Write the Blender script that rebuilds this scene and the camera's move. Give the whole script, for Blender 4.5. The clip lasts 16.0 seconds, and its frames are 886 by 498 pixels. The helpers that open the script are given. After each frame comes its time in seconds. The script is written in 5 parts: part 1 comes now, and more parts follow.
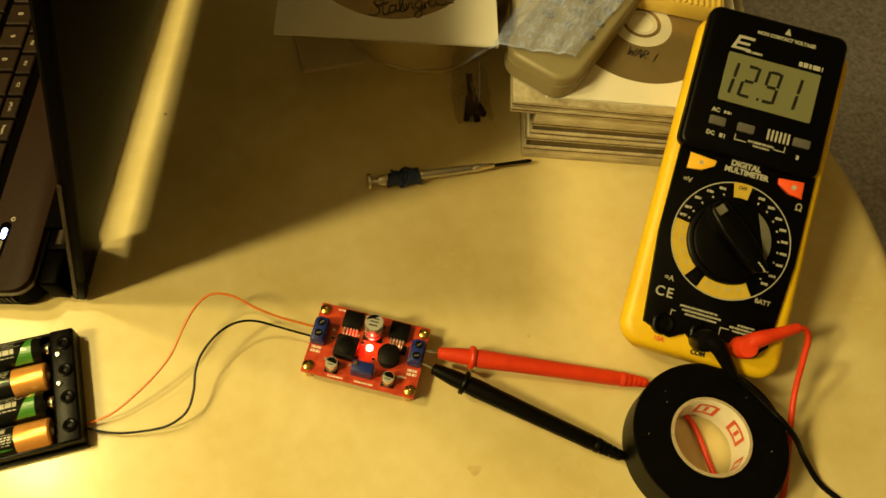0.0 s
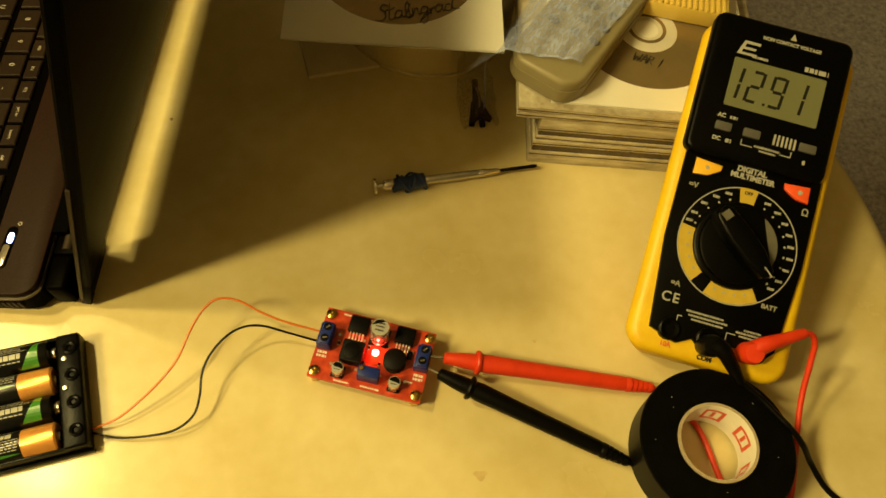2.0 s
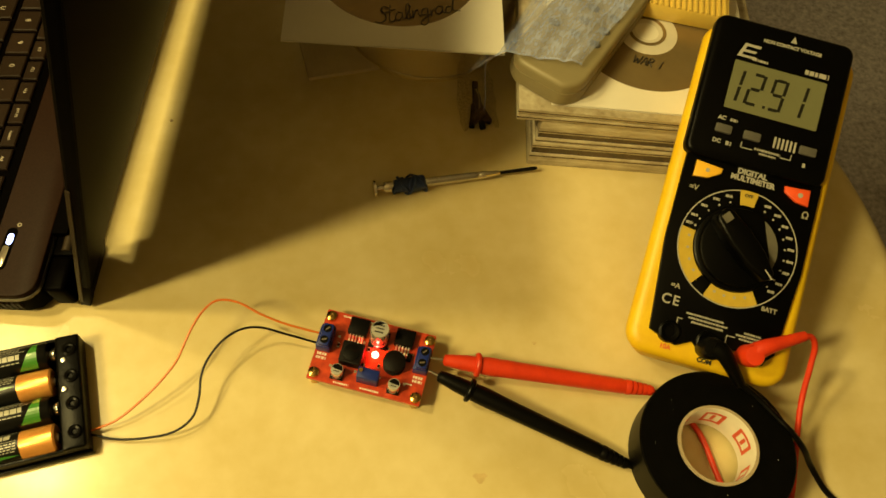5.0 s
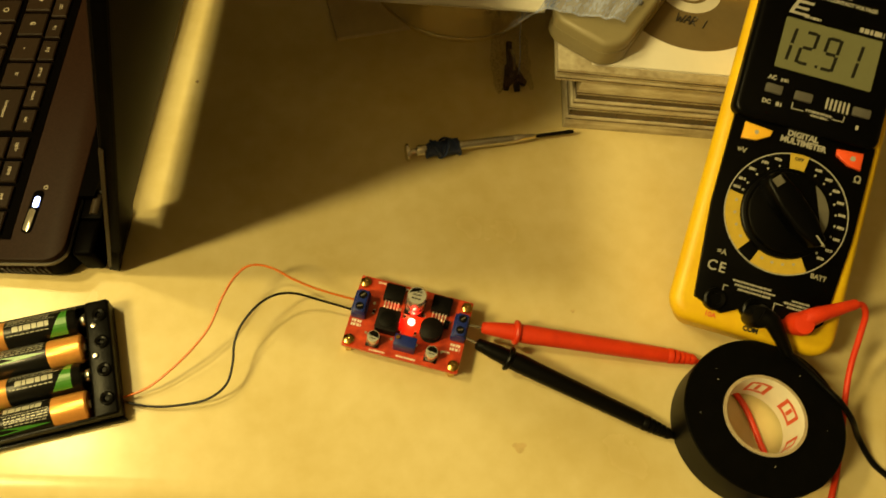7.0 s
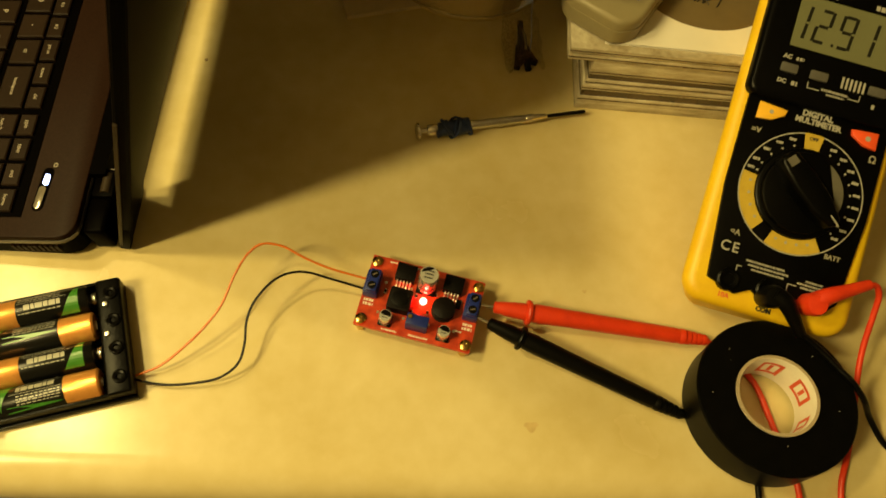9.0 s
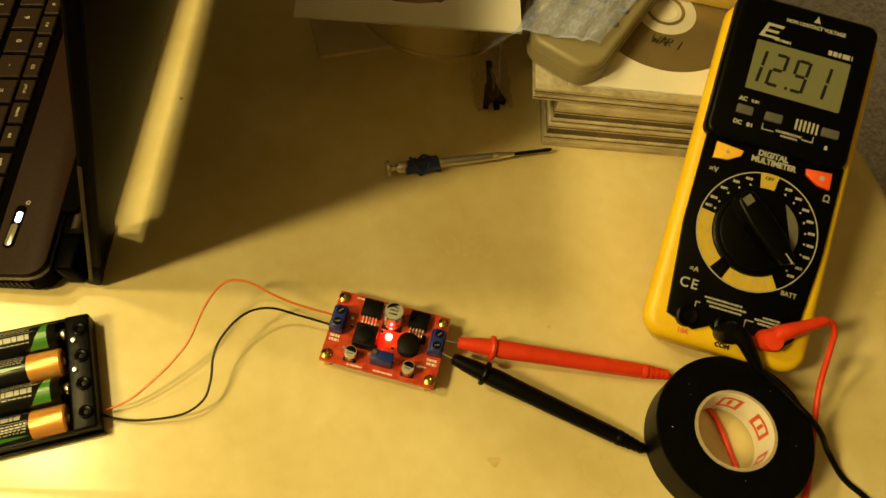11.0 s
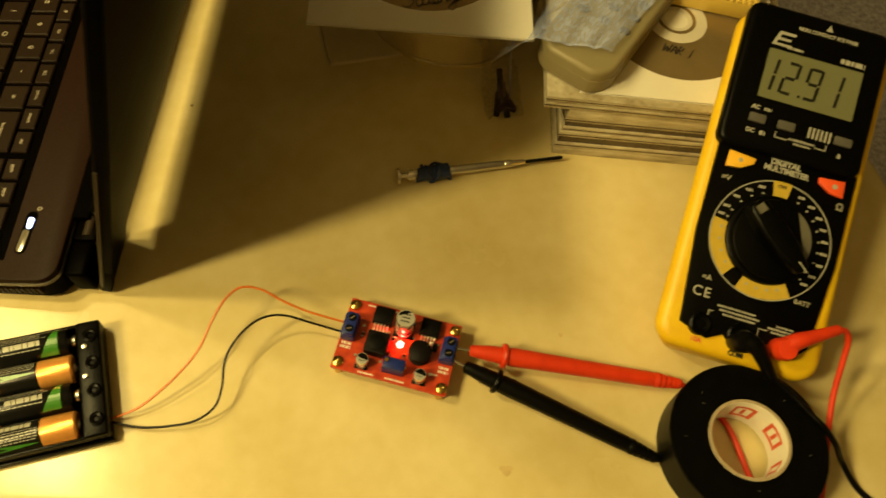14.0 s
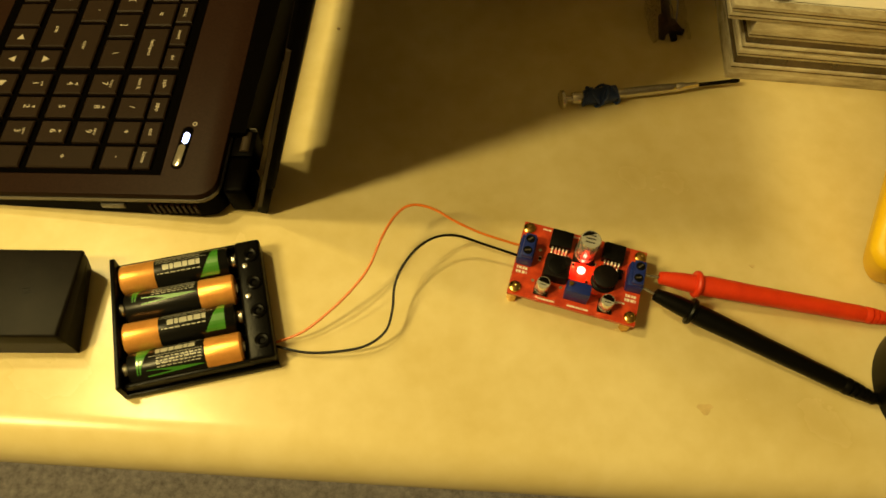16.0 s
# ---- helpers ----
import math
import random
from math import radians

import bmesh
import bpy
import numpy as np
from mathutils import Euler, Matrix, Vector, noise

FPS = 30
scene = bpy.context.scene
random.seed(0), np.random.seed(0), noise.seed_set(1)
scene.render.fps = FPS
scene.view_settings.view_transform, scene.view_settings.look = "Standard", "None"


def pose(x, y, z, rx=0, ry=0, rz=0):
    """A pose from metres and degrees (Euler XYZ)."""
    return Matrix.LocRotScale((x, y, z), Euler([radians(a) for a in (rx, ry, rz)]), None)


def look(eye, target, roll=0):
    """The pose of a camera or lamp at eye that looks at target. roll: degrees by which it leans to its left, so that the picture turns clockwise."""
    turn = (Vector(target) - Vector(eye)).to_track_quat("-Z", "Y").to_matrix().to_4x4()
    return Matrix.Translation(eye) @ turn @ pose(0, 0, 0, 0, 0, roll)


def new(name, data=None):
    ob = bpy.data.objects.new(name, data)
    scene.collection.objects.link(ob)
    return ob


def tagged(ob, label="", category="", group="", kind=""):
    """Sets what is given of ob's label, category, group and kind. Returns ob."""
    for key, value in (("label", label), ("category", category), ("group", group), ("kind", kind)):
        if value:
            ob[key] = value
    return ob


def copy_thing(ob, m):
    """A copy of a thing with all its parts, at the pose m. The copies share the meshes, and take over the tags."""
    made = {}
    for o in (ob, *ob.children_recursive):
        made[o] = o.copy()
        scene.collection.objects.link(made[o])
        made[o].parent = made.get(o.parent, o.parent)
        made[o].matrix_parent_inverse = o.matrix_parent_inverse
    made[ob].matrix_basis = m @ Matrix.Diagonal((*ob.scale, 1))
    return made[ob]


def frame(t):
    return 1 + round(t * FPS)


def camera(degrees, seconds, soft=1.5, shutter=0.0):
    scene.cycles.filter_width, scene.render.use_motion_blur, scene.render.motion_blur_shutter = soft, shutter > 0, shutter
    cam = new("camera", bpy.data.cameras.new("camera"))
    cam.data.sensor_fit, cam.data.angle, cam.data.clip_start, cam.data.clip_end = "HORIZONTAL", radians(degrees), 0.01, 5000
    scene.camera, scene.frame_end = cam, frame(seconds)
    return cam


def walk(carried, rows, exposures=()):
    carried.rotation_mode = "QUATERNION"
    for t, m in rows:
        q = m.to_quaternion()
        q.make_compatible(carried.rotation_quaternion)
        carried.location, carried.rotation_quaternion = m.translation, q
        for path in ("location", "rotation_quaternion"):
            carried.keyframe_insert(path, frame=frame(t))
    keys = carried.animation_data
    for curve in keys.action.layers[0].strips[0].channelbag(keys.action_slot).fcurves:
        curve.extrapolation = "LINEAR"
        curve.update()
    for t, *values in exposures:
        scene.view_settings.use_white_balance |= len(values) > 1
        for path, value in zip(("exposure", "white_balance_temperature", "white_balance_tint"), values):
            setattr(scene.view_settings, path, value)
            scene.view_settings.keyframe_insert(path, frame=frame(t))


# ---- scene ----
cam = camera(60.0, 16.0, soft=1.6, shutter=0.7)
PATH = [
    (0, (0.06057, 0.04002, 0.40142), (0.09811, 0.19841, 0.09158), 11.74),
    (0.5, (0.05985, 0.03943, 0.40282), (0.09708, 0.19910, 0.09359), 11.60),
    (1, (0.05909, 0.03968, 0.40202), (0.09634, 0.19955, 0.09291), 11.58),
    (1.5, (0.05874, 0.04022, 0.40112), (0.09598, 0.19887, 0.09137), 11.72),
    (2, (0.05825, 0.03981, 0.40118), (0.09503, 0.20047, 0.09242), 11.41),
    (2.5, (0.05935, 0.03976, 0.40162), (0.09592, 0.20067, 0.09296), 11.35),
    (3, (0.05886, 0.04007, 0.40154), (0.09631, 0.20058, 0.09278), 11.69),
    (5.5, (0.05738, 0.03982, 0.40006), (0.09403, 0.20156, 0.09184), 11.46),
    (6, (0.05398, 0.04023, 0.39784), (0.08975, 0.20033, 0.08866), 11.42),
    (6.5, (0.05038, 0.04073, 0.39344), (0.08532, 0.19728, 0.08235), 11.38),
    (7, (0.04258, 0.04210, 0.38636), (0.07701, 0.19294, 0.07242), 11.66),
    (7.5, (0.03865, 0.04124, 0.38336), (0.07265, 0.18766, 0.06729), 11.88),
    (8, (0.03473, 0.04003, 0.38114), (0.06989, 0.18372, 0.06394), 12.61),
    (8.5, (0.03571, 0.03919, 0.38075), (0.06982, 0.18161, 0.06286), 12.41),
    (9, (0.03639, 0.03963, 0.38278), (0.07092, 0.18494, 0.06625), 12.31),
    (9.5, (0.04610, 0.03994, 0.38884), (0.08181, 0.19073, 0.07502), 12.24),
    (10, (0.04835, 0.04100, 0.39155), (0.08542, 0.19472, 0.07930), 12.46),
    (12.5, (0.05425, 0.04045, 0.39490), (0.09131, 0.19874, 0.08495), 12.29),
    (13, (0.05334, 0.04040, 0.39509), (0.09051, 0.20047, 0.08607), 12.18),
    (13.5, (0.05174, 0.04043, 0.39491), (0.08885, 0.20091, 0.08608), 12.13),
    (14, (0.04502, 0.04070, 0.39167), (0.08170, 0.20026, 0.08232), 12.16),
    (14.5, (0.01498, 0.03073, 0.36764), (0.04382, 0.19576, 0.06035), 9.59),
    (15, (-0.01029, 0.02469, 0.34628), (0.00888, 0.18868, 0.03767), 6.74),
    (15.5, (-0.01708, 0.01873, 0.33594), (-0.00481, 0.18366, 0.02748), 4.42),
    (16, (-0.01499, 0.01840, 0.33605), (-0.00098, 0.18224, 0.02708), 5.36),
]
walk(cam, [(t, look(eye, target, roll)) for t, eye, target, roll in PATH],
     [(0.0, 0.0, 6500, 10), (0.12, 0.0, 6400, 10), (0.3, 0.0, 5150, 14), (0.55, 0.0, 5150, 14), (0.8, 0.0, 6500, 10), (5.5, -0.02, 6530, 11), (7.0, -0.06, 6540, 11), (9.0, -0.14, 6560, 12), (10.0, -0.12, 6560, 12), (13.0, -0.06, 6560, 12), (15.0, -0.15, 6580, 12), (16.0, -0.18, 6600, 12)])

# ---- world, lamps, exposure ----
world = bpy.data.worlds.new("room_air")
world.use_nodes = True
world.node_tree.nodes["Background"].inputs[0].default_value = (1.0, 0.72, 0.4, 1)
world.node_tree.nodes["Background"].inputs[1].default_value = 0.0015
scene.world = world


def bulb_light(name, place, watts, radius):
    data = bpy.data.lights.new(name, "POINT")
    data.energy, data.color, data.shadow_soft_size = watts, LAMP_COLOUR, radius
    ob = new(name, data)
    ob.location = place
    return ob


LAMP_COLOUR = (1.0, 0.790, 0.280)
# unseen lamps set by shadows: one ahead left, split in three; two over laptop
for place, watts in (((-0.690, -0.150, 1.090), 20.5), ((-0.812, -0.199, 1.085), 22.8), ((-0.931, -0.249, 1.074), 25.0)):
    bulb_light("bulb_light", place, watts, 0.062)
bulb_light("bulb_light", (-0.338, 0.220, 0.634), 9.8, 0.024)
bulb_light("bulb_light", (-0.470, 0.440, 0.800), 9.0, 0.035)
scene.view_settings.exposure = 0.0


# ---- materials ----
def mat(name, colour, rough=0.5, metal=0.0, vary=0.0, scale=60.0, bump=0.0, bump_scale=400.0, second=None, stretch=None,
        rand=0.0, transmit=0.0, emit=None, emit_strength=0.0, coat=0.0, spec=0.5, alpha=1.0, rough_vary=0.0):
    m = bpy.data.materials.new(name)
    m.use_nodes = True
    nt = m.node_tree
    b = nt.nodes["Principled BSDF"]
    b.inputs["Base Color"].default_value = (*colour, 1)
    b.inputs["Roughness"].default_value = rough
    b.inputs["Metallic"].default_value = metal
    b.inputs["Transmission Weight"].default_value = transmit
    b.inputs["Coat Weight"].default_value = coat
    b.inputs["Specular IOR Level"].default_value = spec
    b.inputs["Alpha"].default_value = alpha
    if emit:
        b.inputs["Emission Color"].default_value = (*emit, 1)
        b.inputs["Emission Strength"].default_value = emit_strength
    coord = nt.nodes.new("ShaderNodeTexCoord")
    source = coord.outputs["Object"]
    if stretch:
        mp = nt.nodes.new("ShaderNodeMapping")
        mp.inputs["Scale"].default_value = stretch
        nt.links.new(source, mp.inputs["Vector"])
        source = mp.outputs["Vector"]
    if vary > 0 or second:
        n1 = nt.nodes.new("ShaderNodeTexNoise")
        n1.inputs["Scale"].default_value = scale
        n1.inputs["Detail"].default_value = 6
        n2 = nt.nodes.new("ShaderNodeTexNoise")
        n2.inputs["Scale"].default_value = scale * 7.3
        n2.inputs["Detail"].default_value = 4
        nt.links.new(source, n1.inputs["Vector"])
        nt.links.new(source, n2.inputs["Vector"])
        add = nt.nodes.new("ShaderNodeMath")
        add.operation = "MULTIPLY_ADD"
        add.inputs[1].default_value = 0.35
        nt.links.new(n2.outputs["Fac"], add.inputs[0])
        nt.links.new(n1.outputs["Fac"], add.inputs[2])
        ramp = nt.nodes.new("ShaderNodeMapRange")
        ramp.inputs["From Min"].default_value = 0.45
        ramp.inputs["From Max"].default_value = 0.95
        nt.links.new(add.outputs[0], ramp.inputs["Value"])
        mix = nt.nodes.new("ShaderNodeMix")
        mix.data_type = "RGBA"
        other = second or tuple(c * (1 - vary) for c in colour)
        mix.inputs[6].default_value = (*colour, 1)
        mix.inputs[7].default_value = (*other, 1)
        nt.links.new(ramp.outputs[0], mix.inputs[0])
        out = mix.outputs[2]
        if rand > 0:
            info = nt.nodes.new("ShaderNodeObjectInfo")
            hsv = nt.nodes.new("ShaderNodeHueSaturation")
            mr = nt.nodes.new("ShaderNodeMapRange")
            mr.inputs["To Min"].default_value, mr.inputs["To Max"].default_value = 1 - rand, 1 + rand
            nt.links.new(info.outputs["Random"], mr.inputs["Value"])
            nt.links.new(mr.outputs[0], hsv.inputs["Value"])
            nt.links.new(out, hsv.inputs["Color"])
            out = hsv.outputs["Color"]
        nt.links.new(out, b.inputs["Base Color"])
        if rough_vary:
            rr = nt.nodes.new("ShaderNodeMapRange")
            rr.inputs["To Min"].default_value, rr.inputs["To Max"].default_value = max(0.02, rough - rough_vary), rough + rough_vary
            nt.links.new(n1.outputs["Fac"], rr.inputs["Value"])
            nt.links.new(rr.outputs[0], b.inputs["Roughness"])
    if bump > 0:
        nb = nt.nodes.new("ShaderNodeTexNoise")
        nb.inputs["Scale"].default_value = bump_scale
        nb.inputs["Detail"].default_value = 3
        nt.links.new(source, nb.inputs["Vector"])
        bp = nt.nodes.new("ShaderNodeBump")
        bp.inputs["Strength"].default_value = bump
        bp.inputs["Distance"].default_value = 0.001
        nt.links.new(nb.outputs["Fac"], bp.inputs["Height"])
        nt.links.new(bp.outputs["Normal"], b.inputs["Normal"])
    return m


M = dict(
    table=mat("cream_laminate", (0.69, 0.585, 0.32), 0.25, vary=0.1, scale=13, bump=0.02, bump_scale=260, second=(0.55, 0.435, 0.18), rough_vary=0.08),
    stain=mat("tea_stain", (0.60, 0.45, 0.21), 0.33, vary=0.2, scale=200),
    carpet=mat("grey_carpet", (0.40, 0.375, 0.42), 0.95, vary=0.5, scale=120, bump=1.0, bump_scale=500, second=(0.17, 0.16, 0.175), spec=0.1),
    wall=mat("wall_paint", (0.32, 0.27, 0.20), 0.9, vary=0.06, scale=5, bump=0.1, bump_scale=90),
    wood_leg=mat("table_leg_wood", (0.35, 0.24, 0.12), 0.5, vary=0.3, scale=20, stretch=(1, 1, 0.1)),
    lap=mat("laptop_shell", (0.0115, 0.0046, 0.0026), 0.42, vary=0.3, scale=900, second=(0.019, 0.0085, 0.0048), bump=0.05, bump_scale=1500, spec=0.06),
    lap_dark=mat("laptop_black", (0.0010, 0.0007, 0.0006), 0.40, vary=0.3, scale=200, spec=0.012),
    lap_strip=mat("dull_brown_strip", (0.032, 0.022, 0.013), 0.45, vary=0.3, scale=200, spec=0.2),
    lap_edge=mat("laptop_edge", (0.13, 0.115, 0.095), 0.35, metal=0.4, vary=0.2, scale=300),
    key=mat("key_plastic", (0.016, 0.0088, 0.0050), 0.40, vary=0.2, scale=400, bump=0.08, bump_scale=2500, rand=0.15, spec=0.16),
    legend=mat("key_legend", (0.34, 0.30, 0.24), 0.6),
    screen=mat("screen_glass", (0.005, 0.005, 0.006), 0.12),
    led_white=mat("power_led", (0.8, 0.85, 1.0), 0.3, emit=(0.35, 0.45, 1.0), emit_strength=9.0),
    chrome=mat("chrome_bar", (0.75, 0.70, 0.60), 0.2, metal=0.9, vary=0.1, scale=200),
    blackp=mat("black_plastic", (0.0012, 0.0011, 0.001), 0.3, vary=0.4, scale=150, bump=0.08, bump_scale=900, second=(0.0022, 0.0019, 0.0017), spec=0.10),
    blackbox=mat("black_box_plastic", (0.0046, 0.0034, 0.0027), 0.45, vary=0.3, scale=90, bump=0.05, bump_scale=1200, second=(0.0095, 0.0072, 0.0054), spec=0.1),
    copper=mat("copper_sleeve", (0.86, 0.40, 0.10), 0.3, metal=0.55, vary=0.15, scale=120, second=(0.7, 0.3, 0.07)),
    bat_black=mat("battery_black", (0.004, 0.004, 0.0035), 0.28, vary=0.2, scale=200, spec=0.25),
    bat_green=mat("battery_green", (0.045, 0.21, 0.02), 0.3, vary=0.25, scale=200, coat=0.2),
    bat_grey=mat("battery_print", (0.40, 0.39, 0.33), 0.4, vary=0.2, scale=300),
    steel=mat("steel", (0.62, 0.60, 0.56), 0.25, metal=1.0, vary=0.2, scale=300, bump=0.05, bump_scale=700),
    alum=mat("aluminium_can", (0.82, 0.78, 0.70), 0.26, metal=0.8, vary=0.1, scale=300),
    alum_top=mat("can_top", (0.52, 0.51, 0.47), 0.4, metal=0.4, vary=0.2, scale=400),
    brass=mat("brass", (0.72, 0.46, 0.13), 0.22, metal=1.0, vary=0.2, scale=400),
    solder=mat("solder", (0.72, 0.66, 0.55), 0.3, metal=0.9, vary=0.2, scale=600),
    pcb=mat("red_solder_mask", (0.62, 0.068, 0.018), 0.32, vary=0.35, scale=260, second=(0.30, 0.018, 0.008), coat=0.3),
    silk=mat("silkscreen", (0.78, 0.72, 0.62), 0.6, vary=0.1, scale=400),
    chip=mat("chip_epoxy", (0.0022, 0.0018, 0.0017), 0.5, vary=0.3, scale=400, bump=0.1, bump_scale=2500, spec=0.12),
    ferrite=mat("ferrite", (0.005, 0.0032, 0.003), 0.5, vary=0.3, scale=500, bump=0.15, bump_scale=1800, spec=0.15),
    blue=mat("blue_plastic", (0.010, 0.024, 0.19), 0.38, vary=0.25, scale=300, bump=0.05, bump_scale=1500, spec=0.35),
    red_led=mat("red_led", (1.0, 0.35, 0.3), 0.3, emit=(1.0, 0.018, 0.013), emit_strength=150.0),
    wire_red=mat("red_wire_pvc", (0.63, 0.155, 0.009), 0.4, vary=0.15, scale=300),
    wire_black=mat("black_wire_pvc", (0.0018, 0.0016, 0.0015), 0.36, vary=0.2, scale=300, spec=0.14),
    probe_red=mat("red_probe_plastic", (0.70, 0.045, 0.008), 0.42, vary=0.15, scale=120, bump=0.1, bump_scale=900, second=(0.56, 0.03, 0.007)),
    probe_black=mat("black_probe_plastic", (0.0015, 0.0015, 0.0014), 0.36, vary=0.3, scale=120, bump=0.12, bump_scale=900, spec=0.14),
    tape=mat("pvc_tape", (0.0010, 0.0010, 0.0009), 0.40, vary=0.4, scale=160, bump=0.05, bump_scale=600, second=(0.002, 0.0019, 0.0017), spec=0.09),
    paper=mat("card_core", (0.72, 0.66, 0.55), 0.7, vary=0.1, scale=120),
    card_edge=mat("card_edge", (0.42, 0.33, 0.21), 0.8, vary=0.25, scale=300),
    logo_red=mat("red_print", (0.66, 0.10, 0.04), 0.6, vary=0.1, scale=300),
    yellow=mat("yellow_rubber", (0.78, 0.52, 0.006), 0.45, vary=0.12, scale=60, bump=0.08, bump_scale=1000, second=(0.68, 0.40, 0.006)),
    yellow_print=mat("yellow_print", (0.52, 0.365, 0.04), 0.5, vary=0.15, scale=200),
    meter_black=mat("meter_face", (0.0012, 0.0012, 0.0012), 0.32, vary=0.3, scale=200, bump=0.03, bump_scale=1500, spec=0.10),
    lcd=mat("lcd_glass", (0.145, 0.148, 0.080), 0.22, vary=0.08, scale=60, spec=0.3),
    lcd_seg=mat("lcd_segment", (0.012, 0.012, 0.009), 0.4, spec=0.2),
    grey_btn=mat("grey_rubber", (0.085, 0.08, 0.07), 0.6, vary=0.15, scale=300),
    white_print=mat("white_print", (0.37, 0.355, 0.31), 0.55, vary=0.15, scale=700),
    dim_print=mat("dim_print", (0.30, 0.28, 0.22), 0.6),
    orange_btn=mat("orange_button", (0.85, 0.47, 0.03), 0.45, vary=0.1, scale=200),
    red_btn=mat("red_button", (0.80, 0.09, 0.02), 0.45, vary=0.1, scale=200),
    gun=mat("grey_knob", (0.13, 0.12, 0.095), 0.35, vary=0.3, scale=120, spec=0.4),
    case=mat("jewel_case_plastic", (0.60, 0.54, 0.40), 0.18, vary=0.5, scale=45, second=(0.22, 0.17, 0.10), coat=0.4, stretch=(1, 1, 6)),
    case_dark=mat("case_tray", (0.018, 0.007, 0.005), 0.25, vary=0.6, scale=50, second=(0.09, 0.055, 0.03), coat=0.3),
    sleeve=mat("paper_sleeve", (0.74, 0.70, 0.62), 0.75, vary=0.07, scale=30, bump=0.05, bump_scale=300),
    disc=mat("recordable_disc", (0.36, 0.27, 0.13), 0.25, metal=0.6, vary=0.2, scale=30),
    disc_hub=mat("disc_hub", (0.60, 0.56, 0.48), 0.4, vary=0.1, scale=60),
    ink=mat("marker_ink", (0.012, 0.012, 0.014), 0.5),
    disc_stack=mat("stacked_disc_edges", (0.95, 0.86, 0.60), 0.24, metal=0.85, vary=0.15, scale=3, stretch=(1, 1, 300)),
    remote=mat("remote_plastic", (0.25, 0.21, 0.115), 0.45, vary=0.12, scale=60, bump=0.06, bump_scale=900),
    remote_key=mat("remote_rubber_key", (0.14, 0.14, 0.16), 0.55, vary=0.2, scale=200),
    note=mat("kraft_card", (0.60, 0.50, 0.32), 0.7, vary=0.2, scale=40),
    amber=mat("amber_ribbed_plastic", (0.70, 0.50, 0.10), 0.3, vary=0.15, scale=60, coat=0.3),
    wrap=mat("blue_wrap", (0.010, 0.030, 0.125), 0.5, vary=0.4, scale=200, bump=0.4, bump_scale=500),
)
M["disc"].node_tree.nodes["Principled BSDF"].inputs["Thin Film Thickness"].default_value = 560
# thin clear bag film: partly see-through
film = bpy.data.materials.new("clear_film")
film.use_nodes = True
_n = film.node_tree
_b = _n.nodes["Principled BSDF"]
_b.inputs["Base Color"].default_value = (0.55, 0.64, 1.0, 1)
_b.inputs["Roughness"].default_value = 0.2
_t = _n.nodes.new("ShaderNodeBsdfTransparent")
_m = _n.nodes.new("ShaderNodeMixShader")
_z = _n.nodes.new("ShaderNodeTexNoise")
_z.inputs["Scale"].default_value = 32
_z.inputs["Detail"].default_value = 0.5
_r = _n.nodes.new("ShaderNodeMapRange")
_r.inputs["From Min"].default_value, _r.inputs["From Max"].default_value = 0.35, 0.7
_r.inputs["To Min"].default_value, _r.inputs["To Max"].default_value = 0.24, 0.44
_n.links.new(_z.outputs["Fac"], _r.inputs["Value"])
_n.links.new(_r.outputs[0], _m.inputs[0])
_n.links.new(_t.outputs[0], _m.inputs[1])
_n.links.new(_b.outputs[0], _m.inputs[2])
_n.links.new(_m.outputs[0], _n.nodes["Material Output"].inputs[0])
M["film"] = film
thin = film.copy()
thin.name = "thin_clear_film"
for node in thin.node_tree.nodes:
    if node.bl_idname == "ShaderNodeMapRange":
        node.inputs["To Min"].default_value, node.inputs["To Max"].default_value = 0.14, 0.42
    if node.bl_idname == "ShaderNodeBsdfPrincipled":
        node.inputs["Base Color"].default_value = (0.20, 0.13, 0.06, 1)
M["film_thin"] = thin


# ---- mesh helpers ----
def part(name, bm, material, parent=None, label="", smooth=True, at=None):
    me = bpy.data.meshes.new(name)
    bm.to_mesh(me)
    bm.free()
    for p in me.polygons:
        p.use_smooth = smooth
    me.materials.append(M[material])
    ob = new(name, me)
    if at is not None:
        ob.matrix_basis = at
    if parent is not None:
        ob.parent = parent
    if label:
        ob["label"] = label
    if smooth:
        me.set_sharp_from_angle(angle=radians(38))
    return ob


def thing(name, m, label, category, group="", kind=""):
    ob = new(name)
    ob.empty_display_size = 0.01
    ob.matrix_basis = m
    return tagged(ob, label, category, group, kind)


def box(bm, x0, x1, y0, y1, z0, z1, bevel=0.0, seg=2):
    r = bmesh.ops.create_cube(bm, size=1.0)
    vs = r["verts"]
    for v in vs:
        v.co = Vector((x0 + (v.co.x + 0.5) * (x1 - x0), y0 + (v.co.y + 0.5) * (y1 - y0), z0 + (v.co.z + 0.5) * (z1 - z0)))
    if bevel > 0:
        es = list({e for v in vs for e in v.link_edges})
        bmesh.ops.bevel(bm, geom=es, offset=bevel, segments=seg, affect="EDGES", profile=0.5)
    return bm


def new_box(*a, **k):
    return box(bmesh.new(), *a, **k)


